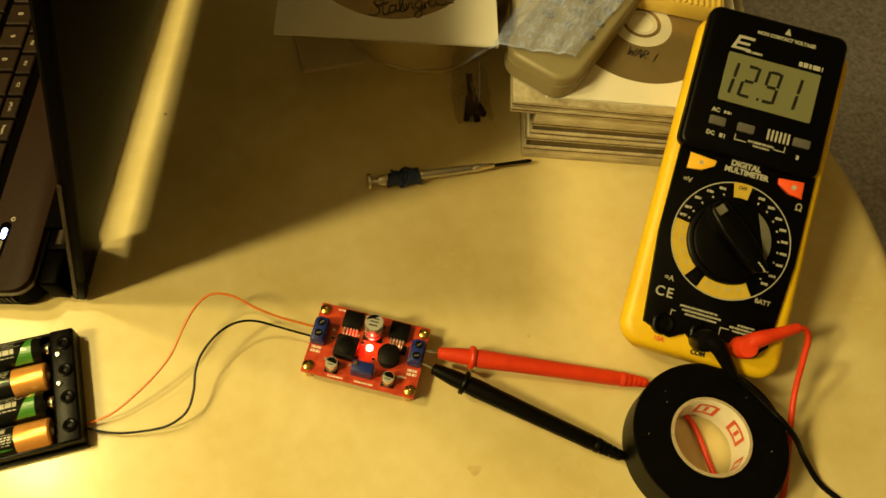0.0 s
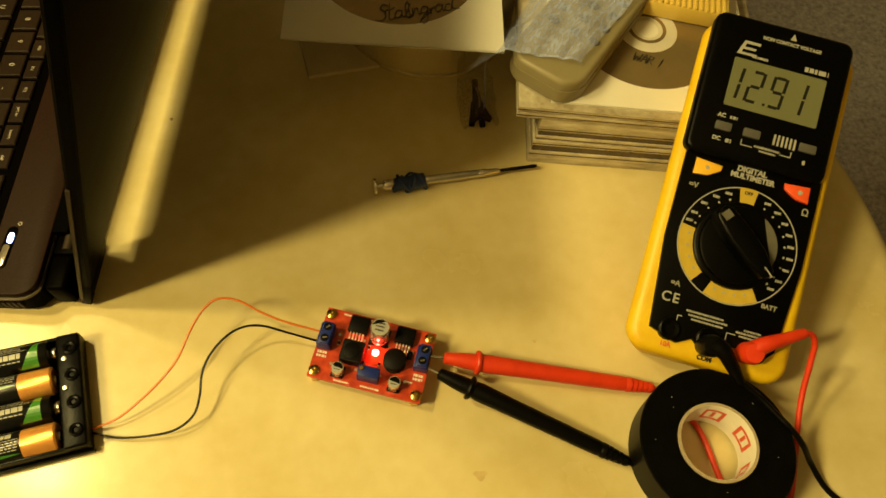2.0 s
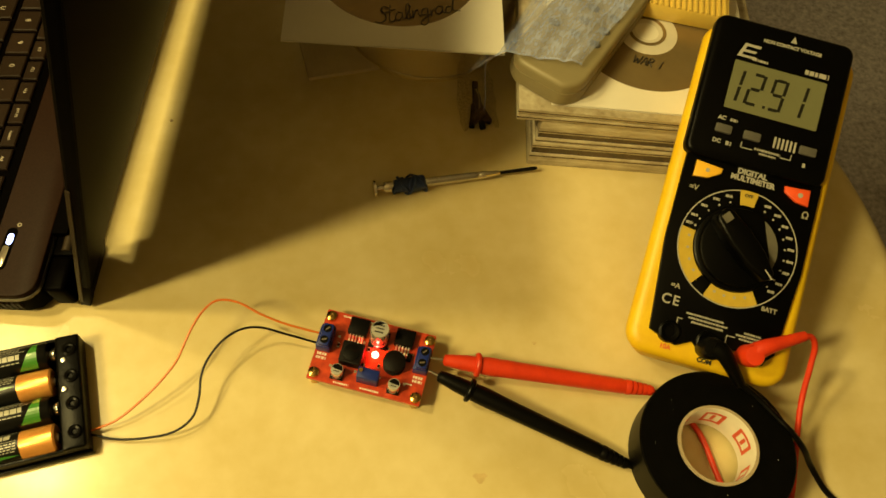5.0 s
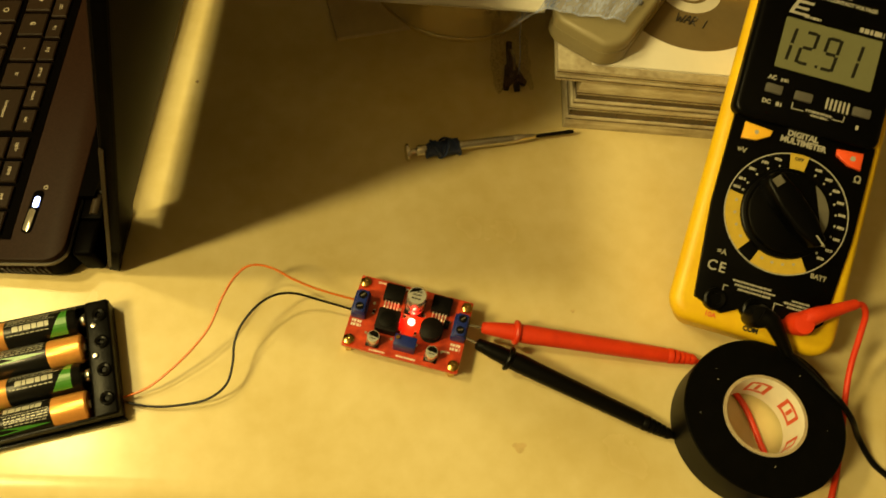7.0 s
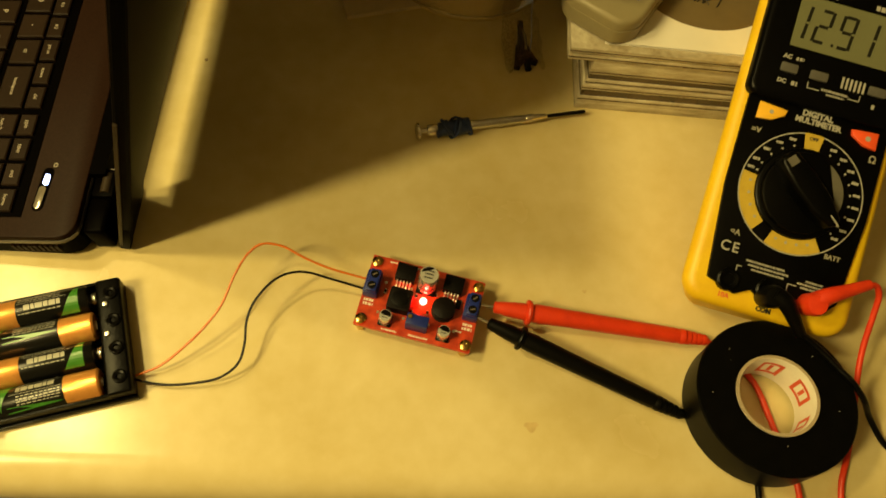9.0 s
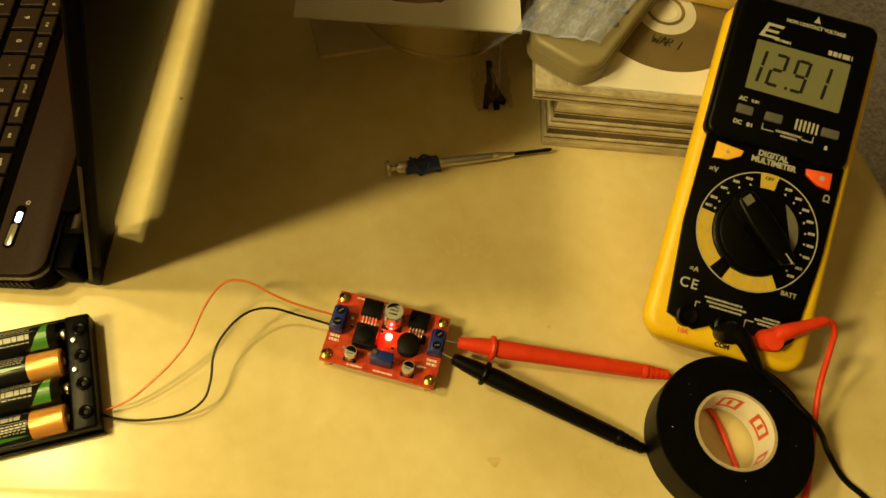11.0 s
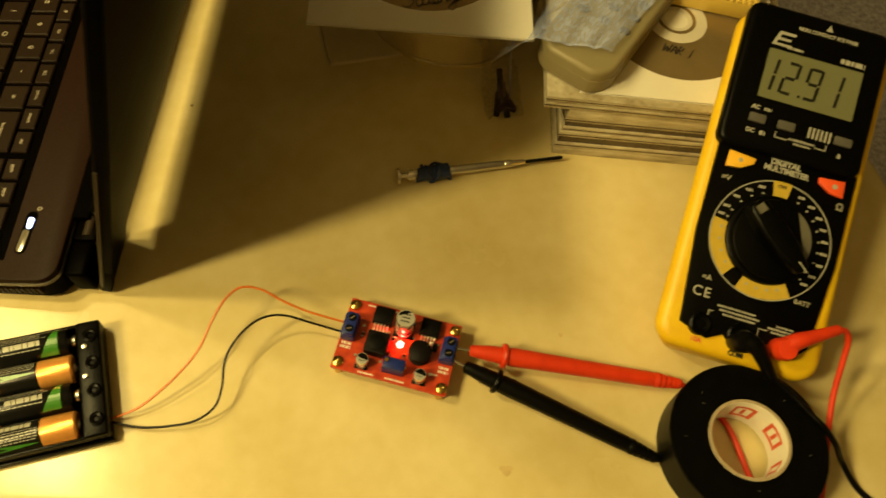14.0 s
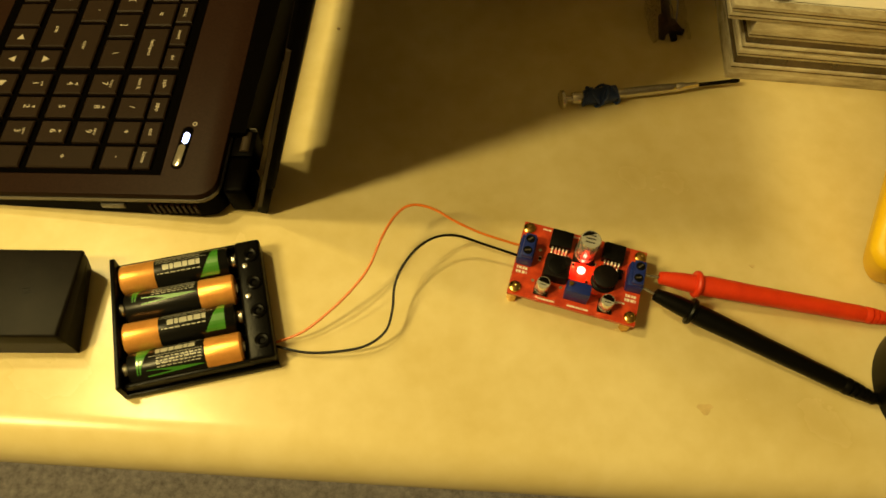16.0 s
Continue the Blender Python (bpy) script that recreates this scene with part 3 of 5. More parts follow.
def battery_cell(m):
    """A cell along x, its copper end at +x."""
    b = thing("battery", m, "black, green and copper AA rechargeable battery in the holder", "battery", "batteries in the holder")
    r, ry = 0.00715, pose(0, 0, 0, 0, 90, 0)
    part("body", lathe([(0, -0.0246), (0.005, -0.0246), (0.0066, -0.0244), (r, -0.0236), (r, 0.0085)], 32, m=ry), "bat_black", b)
    part("copper_end", lathe([(r, 0.0085), (r + 0.00006, 0.0087), (r + 0.00006, 0.0234), (0.0064, 0.0243), (0.0045, 0.0244), (0, 0.0244)], 32, m=ry), "copper", b, "shiny copper sleeve")
    part("button", lathe([(0.0027, 0.0243), (0.0027, 0.0252), (0.0023, 0.0256), (0, 0.0256)], 20, m=ry), "steel", b)

    def wrapped(name, shapes, material, lift):
        bm = bmesh.new()
        for outline in shapes:
            n = len(outline)
            vs = [bm.verts.new((x, (r + lift) * math.sin(a), (r + lift) * math.cos(a))) for x, a in outline]
            bm.faces.new(vs)
        bmesh.ops.recalc_face_normals(bm, faces=bm.faces)
        return part(name, bm, material, b)

    def strip(x0, x1, a0, a1, lean=0.0, n=8):
        out = []
        for i in range(n):
            s0, s1 = i / n, (i + 1) / n
            out.append([(x0 + lean * s0, a0 + (a1 - a0) * s0), (x1 + lean * s0, a0 + (a1 - a0) * s0), (x1 + lean * s1, a0 + (a1 - a0) * s1), (x0 + lean * s1, a0 + (a1 - a0) * s1)])
        return out

    def wedge(x0, x1, x2, n=12):
        """A green blade that widens round the cell, from x0 to x2 at its foot."""
        out = []
        for i in range(n):
            row = []
            for q in (i / n, (i + 1) / n):
                row.append((x0 + (x1 - x0) * q * q, x0 + 0.0004 + (x2 - x0) * q ** 1.4, -0.9 + 2.5 * q))
            (a, b0, u), (c, d, v) = row
            out.append([(a, u), (b0, u), (d, v), (c, v)])
        return out

    def blade(x0, x1, a, half, n=12):
        """A green streak along the cell that runs out to a point."""
        out = []
        for i in range(n):
            q, w = i / n, (i + 1) / n
            h0, h1 = half * (1 - q) ** 0.7, half * (1 - w) ** 0.7
            u, v = x0 + (x1 - x0) * q, x0 + (x1 - x0) * w
            out.append([(u, a - h0), (v, a - h1), (v, a + h1), (u, a + h0)])
        return out

    wrapped("green_flash", wedge(-0.0205, -0.0200, -0.0160) + wedge(-0.0194, -0.0155, -0.0115) + blade(-0.0165, 0.0080, -0.92, 0.24), "bat_green", 0.00008)
    rng = random.Random(7)
    shapes = []
    for a in (-0.06, -0.24, -0.42, -0.60, 0.88):
        x = -0.0120
        while x < 0.0065:
            w = rng.uniform(0.0009, 0.0026)
            shapes += strip(x, min(x + w, 0.0072), a - 0.034, a + 0.034, 0, 2)
            x += w + 0.0006
    wrapped("small_print", shapes, "bat_grey", 0.00012)
    shapes = []
    for x, w in ((-0.0122, 0.0018), (-0.0100, 0.0030), (-0.0066, 0.0022), (-0.0040, 0.0034), (-0.0002, 0.0016), (0.0018, 0.0028)):
        shapes += strip(x, x + w, 0.28, 0.66, 0.0, 4)
    wrapped("name_print", shapes, "bat_grey", 0.00013)
    wrapped("fine_line", strip(-0.0150, 0.0078, 0.10, 0.13, 0.0, 2), "bat_grey", 0.00013)
    return b


battery_holder()
first_cell = battery_cell(HOLDER @ pose(-0.0040, -0.0219, 0.0090, -4, 0, 0))
copy_thing(first_cell, HOLDER @ pose(-0.0056, -0.0073, 0.0090, 38, 0, 180))
copy_thing(first_cell, HOLDER @ pose(-0.0040, 0.0073, 0.0090, -48, 0, 0))
copy_thing(first_cell, HOLDER @ pose(-0.0056, 0.0219, 0.0090, 26, 0, 180))


def spare_box():
    b = thing("plastic_box", pose(-0.2015, 0.1607, 0, 0, 0, 0.5), "closed black plastic box with rounded lid edges", "box")
    low = [(-0.037, -0.0212), (0.0366, -0.0212), (0.0336, 0.0212), (-0.037, 0.0212)]
    high = [(-0.037, -0.0212), (0.0342, -0.0212), (0.0378, 0.0212), (-0.037, 0.0212)]
    part("lower_shell", loft(low, [(a[0] * 0.4 + b[0] * 0.6, b[1]) for a, b in zip(low, high)], 0.0, 0.0125), "blackbox", b)
    part("lid", loft([(a[0] * 0.4 + b[0] * 0.6 + 0.0002, b[1] * 1.01) for a, b in zip(low, high)], high, 0.0126, 0.0205, 0.0014), "blackbox", b)
    bm = bmesh.new()
    for i in range(3):
        box(bm, -0.002, 0.002, -0.001 + 0.0012 * i, -0.0006 + 0.0012 * i, 0.0205, 0.0207)
    part("arrow_mark", bm, "blackp", b, at=pose(0.017, 0.0, 0, 0, 0, 10))


spare_box()


# ---- converter board ----
BOARD = pose(0.0641, 0.1793, 0, 0, 0, -15.8)


def converter_board():
    c = thing("circuit_board", BOARD, "red voltage converter board on brass standoffs, lit red", "circuit board")
    hx, hy, zb = 0.0304, 0.0200, 0.0100
    zt = zb + 0.0016
    part("board", prism(rounded(-hx, hx, -hy, hy, 0.0006, 2), zb, zt), "pcb", c, smooth=False)
    for x, y in ((-0.0274, 0.0163), (0.0274, 0.0163), (-0.0274, -0.0163), (0.0274, -0.0163)):
        part("standoff", lathe([(0, 0), (0.0026, 0), (0.0026, zb - 0.0002), (0, zb - 0.0002)], 6), "brass", c, smooth=False, at=pose(x, y, 0, 0, 0, 15))
        part("screw", lathe([(0.0031, zt), (0.0031, zt + 0.0003), (0.0028, zt + 0.0011), (0.0018, zt + 0.0017), (0.0007, zt + 0.0018), (0, zt + 0.0012)], 20), "brass", c, "brass screw head", at=pose(x, y, 0))

    def terminal(x, y, side):
        t = part("screw_terminal", new_box(-0.0038, 0.0038, -0.0064, 0.0064, zt, zt + 0.0072, 0.0006), "blue", c, "blue two-way screw terminal", at=pose(x, y, 0))
        part("terminal_top", new_box(-0.0024, 0.0032, -0.0062, 0.0062, zt + 0.0072, zt + 0.0100, 0.0008), "blue", t)
        for k in (-0.0031, 0.0031):
            part("clamp_screw", lathe([(0.0022, zt + 0.01002), (0.0021, zt + 0.0101), (0, zt + 0.0101)], 16), "chip", t, at=pose(0.0003, k, 0))
            part("screw_slot", new_box(-0.0013, 0.0013, -0.0004, 0.0004, zt + 0.0101, zt + 0.0103), "steel", t, at=pose(0.0003, k, 0, 0, 0, 35 + 4000 * k))
            part("wire_entry", new_box(side * 0.0038 - 0.0003, side * 0.0038 + 0.0003, k - 0.0020, k + 0.0020, zt + 0.0012, zt + 0.0052), "chip", t)

    terminal(-0.0262, 0.0022, -1)
    terminal(0.0262, 0.0030, 1)

    def power_chip(x, y):
        t = part("power_chip", new_box(-0.0052, 0.0052, -0.0046, 0.0046, zt, zt + 0.0044, 0.0005), "chip", c, "black power regulator chip", at=pose(x, y, 0))
        part("tab", new_box(-0.0050, 0.0050, 0.0046, 0.0058, zt, zt + 0.0013, 0.0002), "chip", t)
        for k in range(5):
            bm = tube([(0, -0.0040, zt + 0.0022), (0, -0.0058, zt + 0.0021), (0, -0.0068, zt + 0.0008), (0, -0.0086, zt + 0.0004)], 0.00045, 6, 3)
            part("pin", bm, "solder", t, at=pose(-0.0034 + 0.0017 * k, 0, 0))

    power_chip(-0.0112, 0.0132)
    power_chip(0.0143, 0.0134)
    # inductors
    t = part("inductor", prism(rounded(-0.0060, 0.0060, -0.0060, 0.0060, 0.0012, 3), zt, zt + 0.0062, 0.0006), "ferrite", c, "dark square ferrite inductor", at=pose(-0.0105, -0.0028, 0))
    part("inductor_top", lathe([(0.0045, zt + 0.0063), (0.0045, zt + 0.0066), (0.0038, zt + 0.0069), (0, zt + 0.0069)], 24), "chip", t)
    t = part("inductor", lathe([(0.0058, zt), (0.0060, zt + 0.0006), (0.0060, zt + 0.0014), (0.0048, zt + 0.002), (0.0048, zt + 0.0050), (0.0060, zt + 0.0055), (0.0060, zt + 0.0066), (0.0056, zt + 0.0069), (0, zt + 0.0069)], 32), "ferrite", c, "dark round drum inductor", at=pose(0.0122, -0.0018, 0))
    # cans
    def can(x, y, r, h):
        t = part("capacitor", lathe([(r, zt + 0.0010), (r, zt + h * 0.2), (r * 0.94, zt + h * 0.23), (r, zt + h * 0.27), (r, zt + h - 0.0006), (r * 0.94, zt + h), (r * 0.86, zt + h)], 32), "alum", c, "silvery aluminium capacitor can", at=pose(x, y, 0))
        part("can_base", new_box(-r * 1.03, r * 1.03, -r * 1.03, r * 1.03, zt, zt + 0.0012, 0.0004), "chip", t)
        part("can_top", lathe([(r * 0.88, zt + h + 0.00002), (0, zt + h + 0.00005)], 32), "alum_top", t)
        bm = bmesh.new()
        for i, k in enumerate((-0.35, 0.05, 0.42)):
            bars(bm, -r * 0.45, r * 0.45, k * r, r * 0.15, zt + h + 0.0001, seed=i)
        part("print", bm, "ferrite", t)
        a0, a1 = (radians(60), radians(175)) if r > 0.004 else (radians(-10), radians(170))
        seg = [(r * 0.84 * math.cos(a0 + (a1 - a0) * i / 12), r * 0.84 * math.sin(a0 + (a1 - a0) * i / 12)) for i in range(13)]
        part("polarity_mark", prism(seg, zt + h + 0.0001, zt + h + 0.00016), "chip", t, smooth=False)

    can(0.0010, 0.0098, 0.0050, 0.0160)
    can(-0.0152, -0.0140, 0.0033, 0.0078)
    can(0.0152, -0.0142, 0.0033, 0.0078)
    t = part("trimmer", new_box(-0.0056, 0.0056, -0.0032, 0.0026, zt, zt + 0.0098, 0.0004), "blue", c, "blue multi-turn trimmer", at=pose(0.0010, -0.0126, 0))
    part("adjust_screw", lathe([(0.0011, zt + 0.0098), (0.0011, zt + 0.0108), (0, zt + 0.0108)], 14), "brass", t, at=pose(-0.0040, 0.0005, 0))
    # dome made wider than the real light, to show its bloom
    part("indicator_light", lathe([(0.0019, zt + 0.0002), (0.0019, zt + 0.0010), (0.0014, zt + 0.0018), (0, zt + 0.0021)], 20), "red_led", c, "glowing red indicator", at=pose(0.0011, 0.0010, 0))
    # small parts
    for x, y, a in ((-0.0040, -0.0058, 0), (0.0045, -0.0045, 90), (-0.0030, 0.0030, 90), (0.0062, 0.0060, 0), (-0.0192, 0.0015, 90)):
        t = part("resistor", new_box(-0.0010, 0.0010, -0.0006, 0.0006, zt, zt + 0.0006), "chip", c, at=pose(x, y, 0, 0, 0, a))
        for s in (-1, 1):
            part("end_cap", new_box(s * 0.0010 - 0.0002, s * 0.0010 + 0.0002, -0.0006, 0.0006, zt, zt + 0.00065), "solder", t)
    t = part("diode", new_box(-0.0022, 0.0022, -0.0014, 0.0014, zt, zt + 0.0022, 0.0003), "chip", c, at=pose(0.0190, 0.0040, 0, 0, 0, 90))
    # silkscreen
    for x in (-0.0262, 0.0262):
        bm = bmesh.new()
        bars(bm, -0.0026, 0.0026, 0.0011, 0.0014, zt, seed=31)
        bars(bm, -0.0026, 0.0026, -0.0011, 0.0014, zt, seed=32)
        part("silk_mark", bm, "silk", c, at=pose(x, -0.0065, 0))
    for x, y, w in ((-0.012, -0.0187, 0.008), (0.0030, -0.0184, 0.010), (-0.0030, 0.0182, 0.006), (0.0220, -0.0100, 0.004), (-0.019, 0.0182, 0.004)):
        part("fine_print", bars(bmesh.new(), x - w / 2, x + w / 2, y, 0.0009, zt, seed=int(1000 * w)), "silk", c)
    bm = bmesh.new()
    for x in (-0.020, -0.0065, 0.0065, 0.020):
        for y in (-0.0105, 0.0062):
            bmesh.ops.create_circle(bm, cap_ends=True, radius=0.0008, segments=12, matrix=pose(x, y, zt + 0.00012))
    part("solder_pads", bm, "solder", c)


converter_board()


# ---- wires from the holder ----
def supply_wires():
    pts = [(-0.0762, 0.1452, 0.003), (-0.0636, 0.1492, 0.007), (-0.0515, 0.158, 0.0115), (-0.0419, 0.1671, 0.0155), (-0.0348, 0.1764, 0.019), (-0.0293, 0.19, 0.0225), (-0.0236, 0.2004, 0.0245), (-0.0164, 0.2061, 0.0255), (-0.0062, 0.2054, 0.0245), (0.0055, 0.2, 0.0215), (0.0184, 0.1957, 0.018), (0.0378, 0.1912, 0.0145)]
    w = tagged(part("red_wire", tube(pts, 0.00062, 8, 8), "wire_red"), "thin orange-red insulated wire from holder to board", "wire", "supply wires")
    pts = [(-0.0762, 0.1432, 0.003), (-0.0621, 0.1402, 0.0035), (-0.0471, 0.1405, 0.005), (-0.0347, 0.1428, 0.007), (-0.0263, 0.1491, 0.0095), (-0.0235, 0.1585, 0.0125), (-0.0229, 0.1681, 0.0155), (-0.0199, 0.1764, 0.0185), (-0.0128, 0.1855, 0.021), (-0.0042, 0.1911, 0.022), (0.0059, 0.1924, 0.0215), (0.0187, 0.1898, 0.0185), (0.0368, 0.1856, 0.0145)]
    tagged(part("black_wire", tube(pts, 0.00062, 8, 8), "wire_black"), "thin black insulated wire from holder to board", "wire", "supply wires")


supply_wires()


# ---- screwdriver ----
def screwdriver():
    s = thing("screwdriver", pose(0.0649, 0.2886, 0.0042, 0, 88.9, 8.7), "small steel precision screwdriver with blue wrapped grip", "screwdriver")
    part("swivel_cap", lathe([(0, 0), (0.0044, 0), (0.0053, 0.0005), (0.0053, 0.0020), (0.0034, 0.0027), (0.0017, 0.0032), (0.0017, 0.0062), (0.0032, 0.0066), (0.0036, 0.008), (0.0036, 0.011), (0.0030, 0.014)], 24), "chrome", s)
    rng = random.Random(5)
    bm = lathe([(0.0030, 0.0125), (0.0042, 0.0132), (0.0046, 0.017), (0.0041, 0.021), (0.0046, 0.026), (0.0045, 0.0315), (0.0030, 0.0325)], 24)
    for v in bm.verts:
        f = 1.02 + 0.34 * noise.noise(v.co * 230)
        v.co.x *= f
        v.co.y *= f
    grip = part("grip_wrap", bm, "wrap", s, "dark blue wound tape")
    for k in range(5):
        z = 0.0155 + 0.0034 * k
        r = 0.0047 + 0.0007 * (k % 3)
        pts = [(r * math.cos(a), r * math.sin(a) * 0.9, z + 0.0034 * math.sin(a + 2.3 * k)) for a in [2 * math.pi * i / 14 for i in range(15)]]
        part("winding", tube(pts, 0.0008 + 0.0002 * (k % 2), 6, 2), "wrap", grip)
    part("barrel", lathe([(0.0026, 0.0315), (0.0029, 0.034), (0.0028, 0.052), (0.0025, 0.064), (0.0022, 0.066)], 12), "steel", s, smooth=False)
    part("collar", lathe([(0.0022, 0.066), (0.0025, 0.0665), (0.0025, 0.0705), (0.0020, 0.072), (0.0017, 0.078), (0.0011, 0.0795)], 18), "chrome", s)
    part("blade", lathe([(0.0011, 0.078), (0.0011, 0.098), (0.0013, 0.101), (0.0009, 0.1035), (0, 0.1035)], 12), "chip", s, "dark steel blade")


screwdriver()


# ---- test probes and their leads ----
def probe(name, material, tip, back, label):
    tip, back = Vector(tip), Vector(back)
    d = (back - tip)
    q = d.to_track_quat("Z", "Y").to_matrix().to_4x4()
    p = thing(name, Matrix.Translation(tip) @ q, label, "test probe", "test probes")
    L = d.length
    part("needle", lathe([(0, 0), (0.0004, 0.0015), (0.00075, 0.004), (0.00075, 0.014)], 12), "steel", p, "pointed steel needle")
    part("nose", lathe([(0.0012, 0.0090), (0.0030, 0.0098), (0.0033, 0.012), (0.0042, 0.020), (0.0045, 0.027)], 24), material, p)
    part("finger_guard", lathe([(0.0045, 0.0262), (0.0062, 0.0266), (0.0066, 0.0275), (0.0062, 0.0288), (0.0046, 0.0296)], 28), material, p)
    bm = lathe([(0.0046, 0.0280), (0.0050, 0.034), (0.0047, 0.05), (0.0041, L - 0.018), (0.0038, L - 0.0165)], 20)
    part("handle", bm, material, p)
    prof = [(0.0036, L - 0.0168)]
    for k in range(5):
        z = L - 0.0155 + 0.003 * k
        prof += [(0.0041 - 0.0003 * k, z), (0.0041 - 0.0003 * k, z + 0.0020), (0.0028 - 0.0001 * k, z + 0.0021), (0.0028 - 0.0001 * k, z + 0.0029)]
    prof += [(0.0020, L)]
    part("strain_relief", lathe(prof, 20), material, p)
    return p


probe("test_probe", "probe_red", (0.0925, 0.1772, 0.0150), (0.2175, 0.1600, 0.0045), "red multimeter test probe touching the board")
probe("test_probe", "probe_black", (0.0900, 0.1714, 0.0150), (0.1972, 0.1204, 0.0045), "black multimeter test probe touching the board")


def leads():
    r = 0.0016
    red = thing("test_lead", pose(0, 0, 0), "red silicone test lead plugged into the meter", "test lead", "test leads")
    part("cable", tube([(0.2165, 0.1602, 0.0045), (0.2260, 0.1540, 0.0025), (0.2350, 0.1450, 0.0017), (0.2410, 0.1345, 0.0017), (0.2455, 0.1135, 0.0017), (0.2500, 0.0960, 0.0017), (0.2520, 0.0800, 0.0005), (0.2530, 0.0665, -0.010), (0.2560, 0.0600, -0.05), (0.2640, 0.0580, -0.11), (0.2720, 0.0600, -0.05), (0.2740, 0.0665, -0.010), (0.2755, 0.0860, 0.0014), (0.2845, 0.1060, 0.0030), (0.2898, 0.1431, 0.0200), (0.2930, 0.1624, 0.0350), (0.2935, 0.1700, 0.0425), (0.2905, 0.1740, 0.0470), (0.2840, 0.1738, 0.0485)], r, 10, 8), "probe_red", red)
    part("plug", tube([(0.2570, 0.1665, 0.0440), (0.2635, 0.1685, 0.0475), (0.2720, 0.1705, 0.0485), (0.2860, 0.1742, 0.0485)], lambda s: 0.0052 - 0.0026 * s, 18, 6), "probe_red", red, "right-angled red plug")
    part("plug_head", lathe([(0.0048, -0.012), (0.0057, -0.004), (0.0059, 0.006), (0.0048, 0.0085), (0, 0.009)], 24), "probe_red", red, at=Matrix.Translation((0.2575, 0.1668, 0.0405)) @ pose(0, 0, 0, 21, -7, 0))
    blk = thing("test_lead", pose(0, 0, 0), "black silicone test lead plugged into the meter", "test lead", "test leads")
    part("cable", tube([(0.2520, 0.1555, 0.0335), (0.2628, 0.1463, 0.0305), (0.2700, 0.1375, 0.0298), (0.2765, 0.1295, 0.0292), (0.2850, 0.1225, 0.0220), (0.2944, 0.1160, 0.0090), (0.3034, 0.1040, 0.0020), (0.3130, 0.0940, 0.0017), (0.3230, 0.0830, 0.0005), (0.3300, 0.0680, -0.014), (0.3330, 0.0640, -0.06), (0.3000, 0.0500, -0.20), (0.2400, 0.0500, -0.16), (0.2290, 0.0580, -0.05), (0.2295, 0.0665, -0.010), (0.2310, 0.0850, 0.0013), (0.2250, 0.1000, 0.0016), (0.2120, 0.1120, 0.0022), (0.2040, 0.1172, 0.0035), (0.1968, 0.1206, 0.0045)], r, 10, 8), "probe_black", blk)
    part("plug", tube([(0.2370, 0.1700, 0.0450), (0.2420, 0.1660, 0.0450), (0.2470, 0.1605, 0.0400), (0.2535, 0.1540, 0.0325)], lambda s: 0.0052 - 0.0024 * s, 18, 6), "probe_black", blk, "right-angled black plug")
    part("plug_head", lathe([(0.0048, -0.012), (0.0057, -0.004), (0.0059, 0.006), (0.0048, 0.0085), (0, 0.009)], 24), "probe_black", blk, at=Matrix.Translation((0.2370, 0.1712, 0.0400)) @ pose(0, 0, 0, 21, -7, 0))


leads()


# ---- tape roll ----
def tape_roll():
    t = thing("tape_roll", pose(0.2384, 0.1232, 0.0032, -4, 0, 42), "roll of black electrical tape on a printed card core", "tape")
    R, h = 0.0397, 0.0240
    prof = [(0.0206, 0.0002), (R - 0.001, 0), (R, 0.0006), (R, h - 0.0008), (R - 0.0006, h - 0.0001), (0.030, h - 0.0003), (0.0206, h - 0.0002), (0.0206, 0.0002)]
    part("wound_tape", lathe(prof, 96), "tape", t)
    part("core", lathe([(0.0188, 0), (0.0204, 0), (0.0204, h + 0.0002), (0.0202, h + 0.0005), (0.0190, h + 0.0005), (0.0188, h + 0.0002), (0.0188, 0)], 72), "paper", t, "white card core with red printed squares")
    part("core_rim", lathe([(0.0190, h + 0.0006), (0.0205, h + 0.0006), (0.0206, h + 0.0002)], 72), "card_edge", t)
    bm = bmesh.new()
    for k in range(6):
        a0 = 2 * math.pi * k / 6 + 0.55
        for z0, z1, s0, s1 in ((0.0060, 0.0190, -0.30, 0.30),):
            n = 6
            vs = []
            cut = []
            for i in range(n):
                f0, f1 = a0 + s0 + (s1 - s0) * i / n, a0 + s0 + (s1 - s0) * (i + 1) / n
                for u0, u1 in ((z0, z0 + 0.0022), (z1 - 0.0022, z1)) if 0 < i < n - 1 else ((z0, z1),):
                    bm.faces.new([bm.verts.new((0.01872 * math.cos(f), 0.01872 * math.sin(f), z)) for f, z in ((f0, u0), (f1, u0), (f1, u1), (f0, u1))])
            f0, f1 = a0 - 0.05, a0 + 0.05
            bm.faces.new([bm.verts.new((0.01872 * math.cos(f), 0.01872 * math.sin(f), z)) for f, z in ((f0, z0 + 0.003), (f1, z0 + 0.003), (f1, z1 - 0.003), (f0, z1 - 0.003))])
    part("core_print", bm, "logo_red", t, smooth=False)
    rng = random.Random(3)
    for k in range(7):
        a, q = rng.uniform(0, 6.28), rng.uniform(0.024, 0.037)
        part("dust", lathe([(0.0002, 0), (0.00014, 0.0002), (0, 0.0002)], 6), "sleeve", t, at=pose(q * math.cos(a), q * math.sin(a), h - 0.0002))


tape_roll()


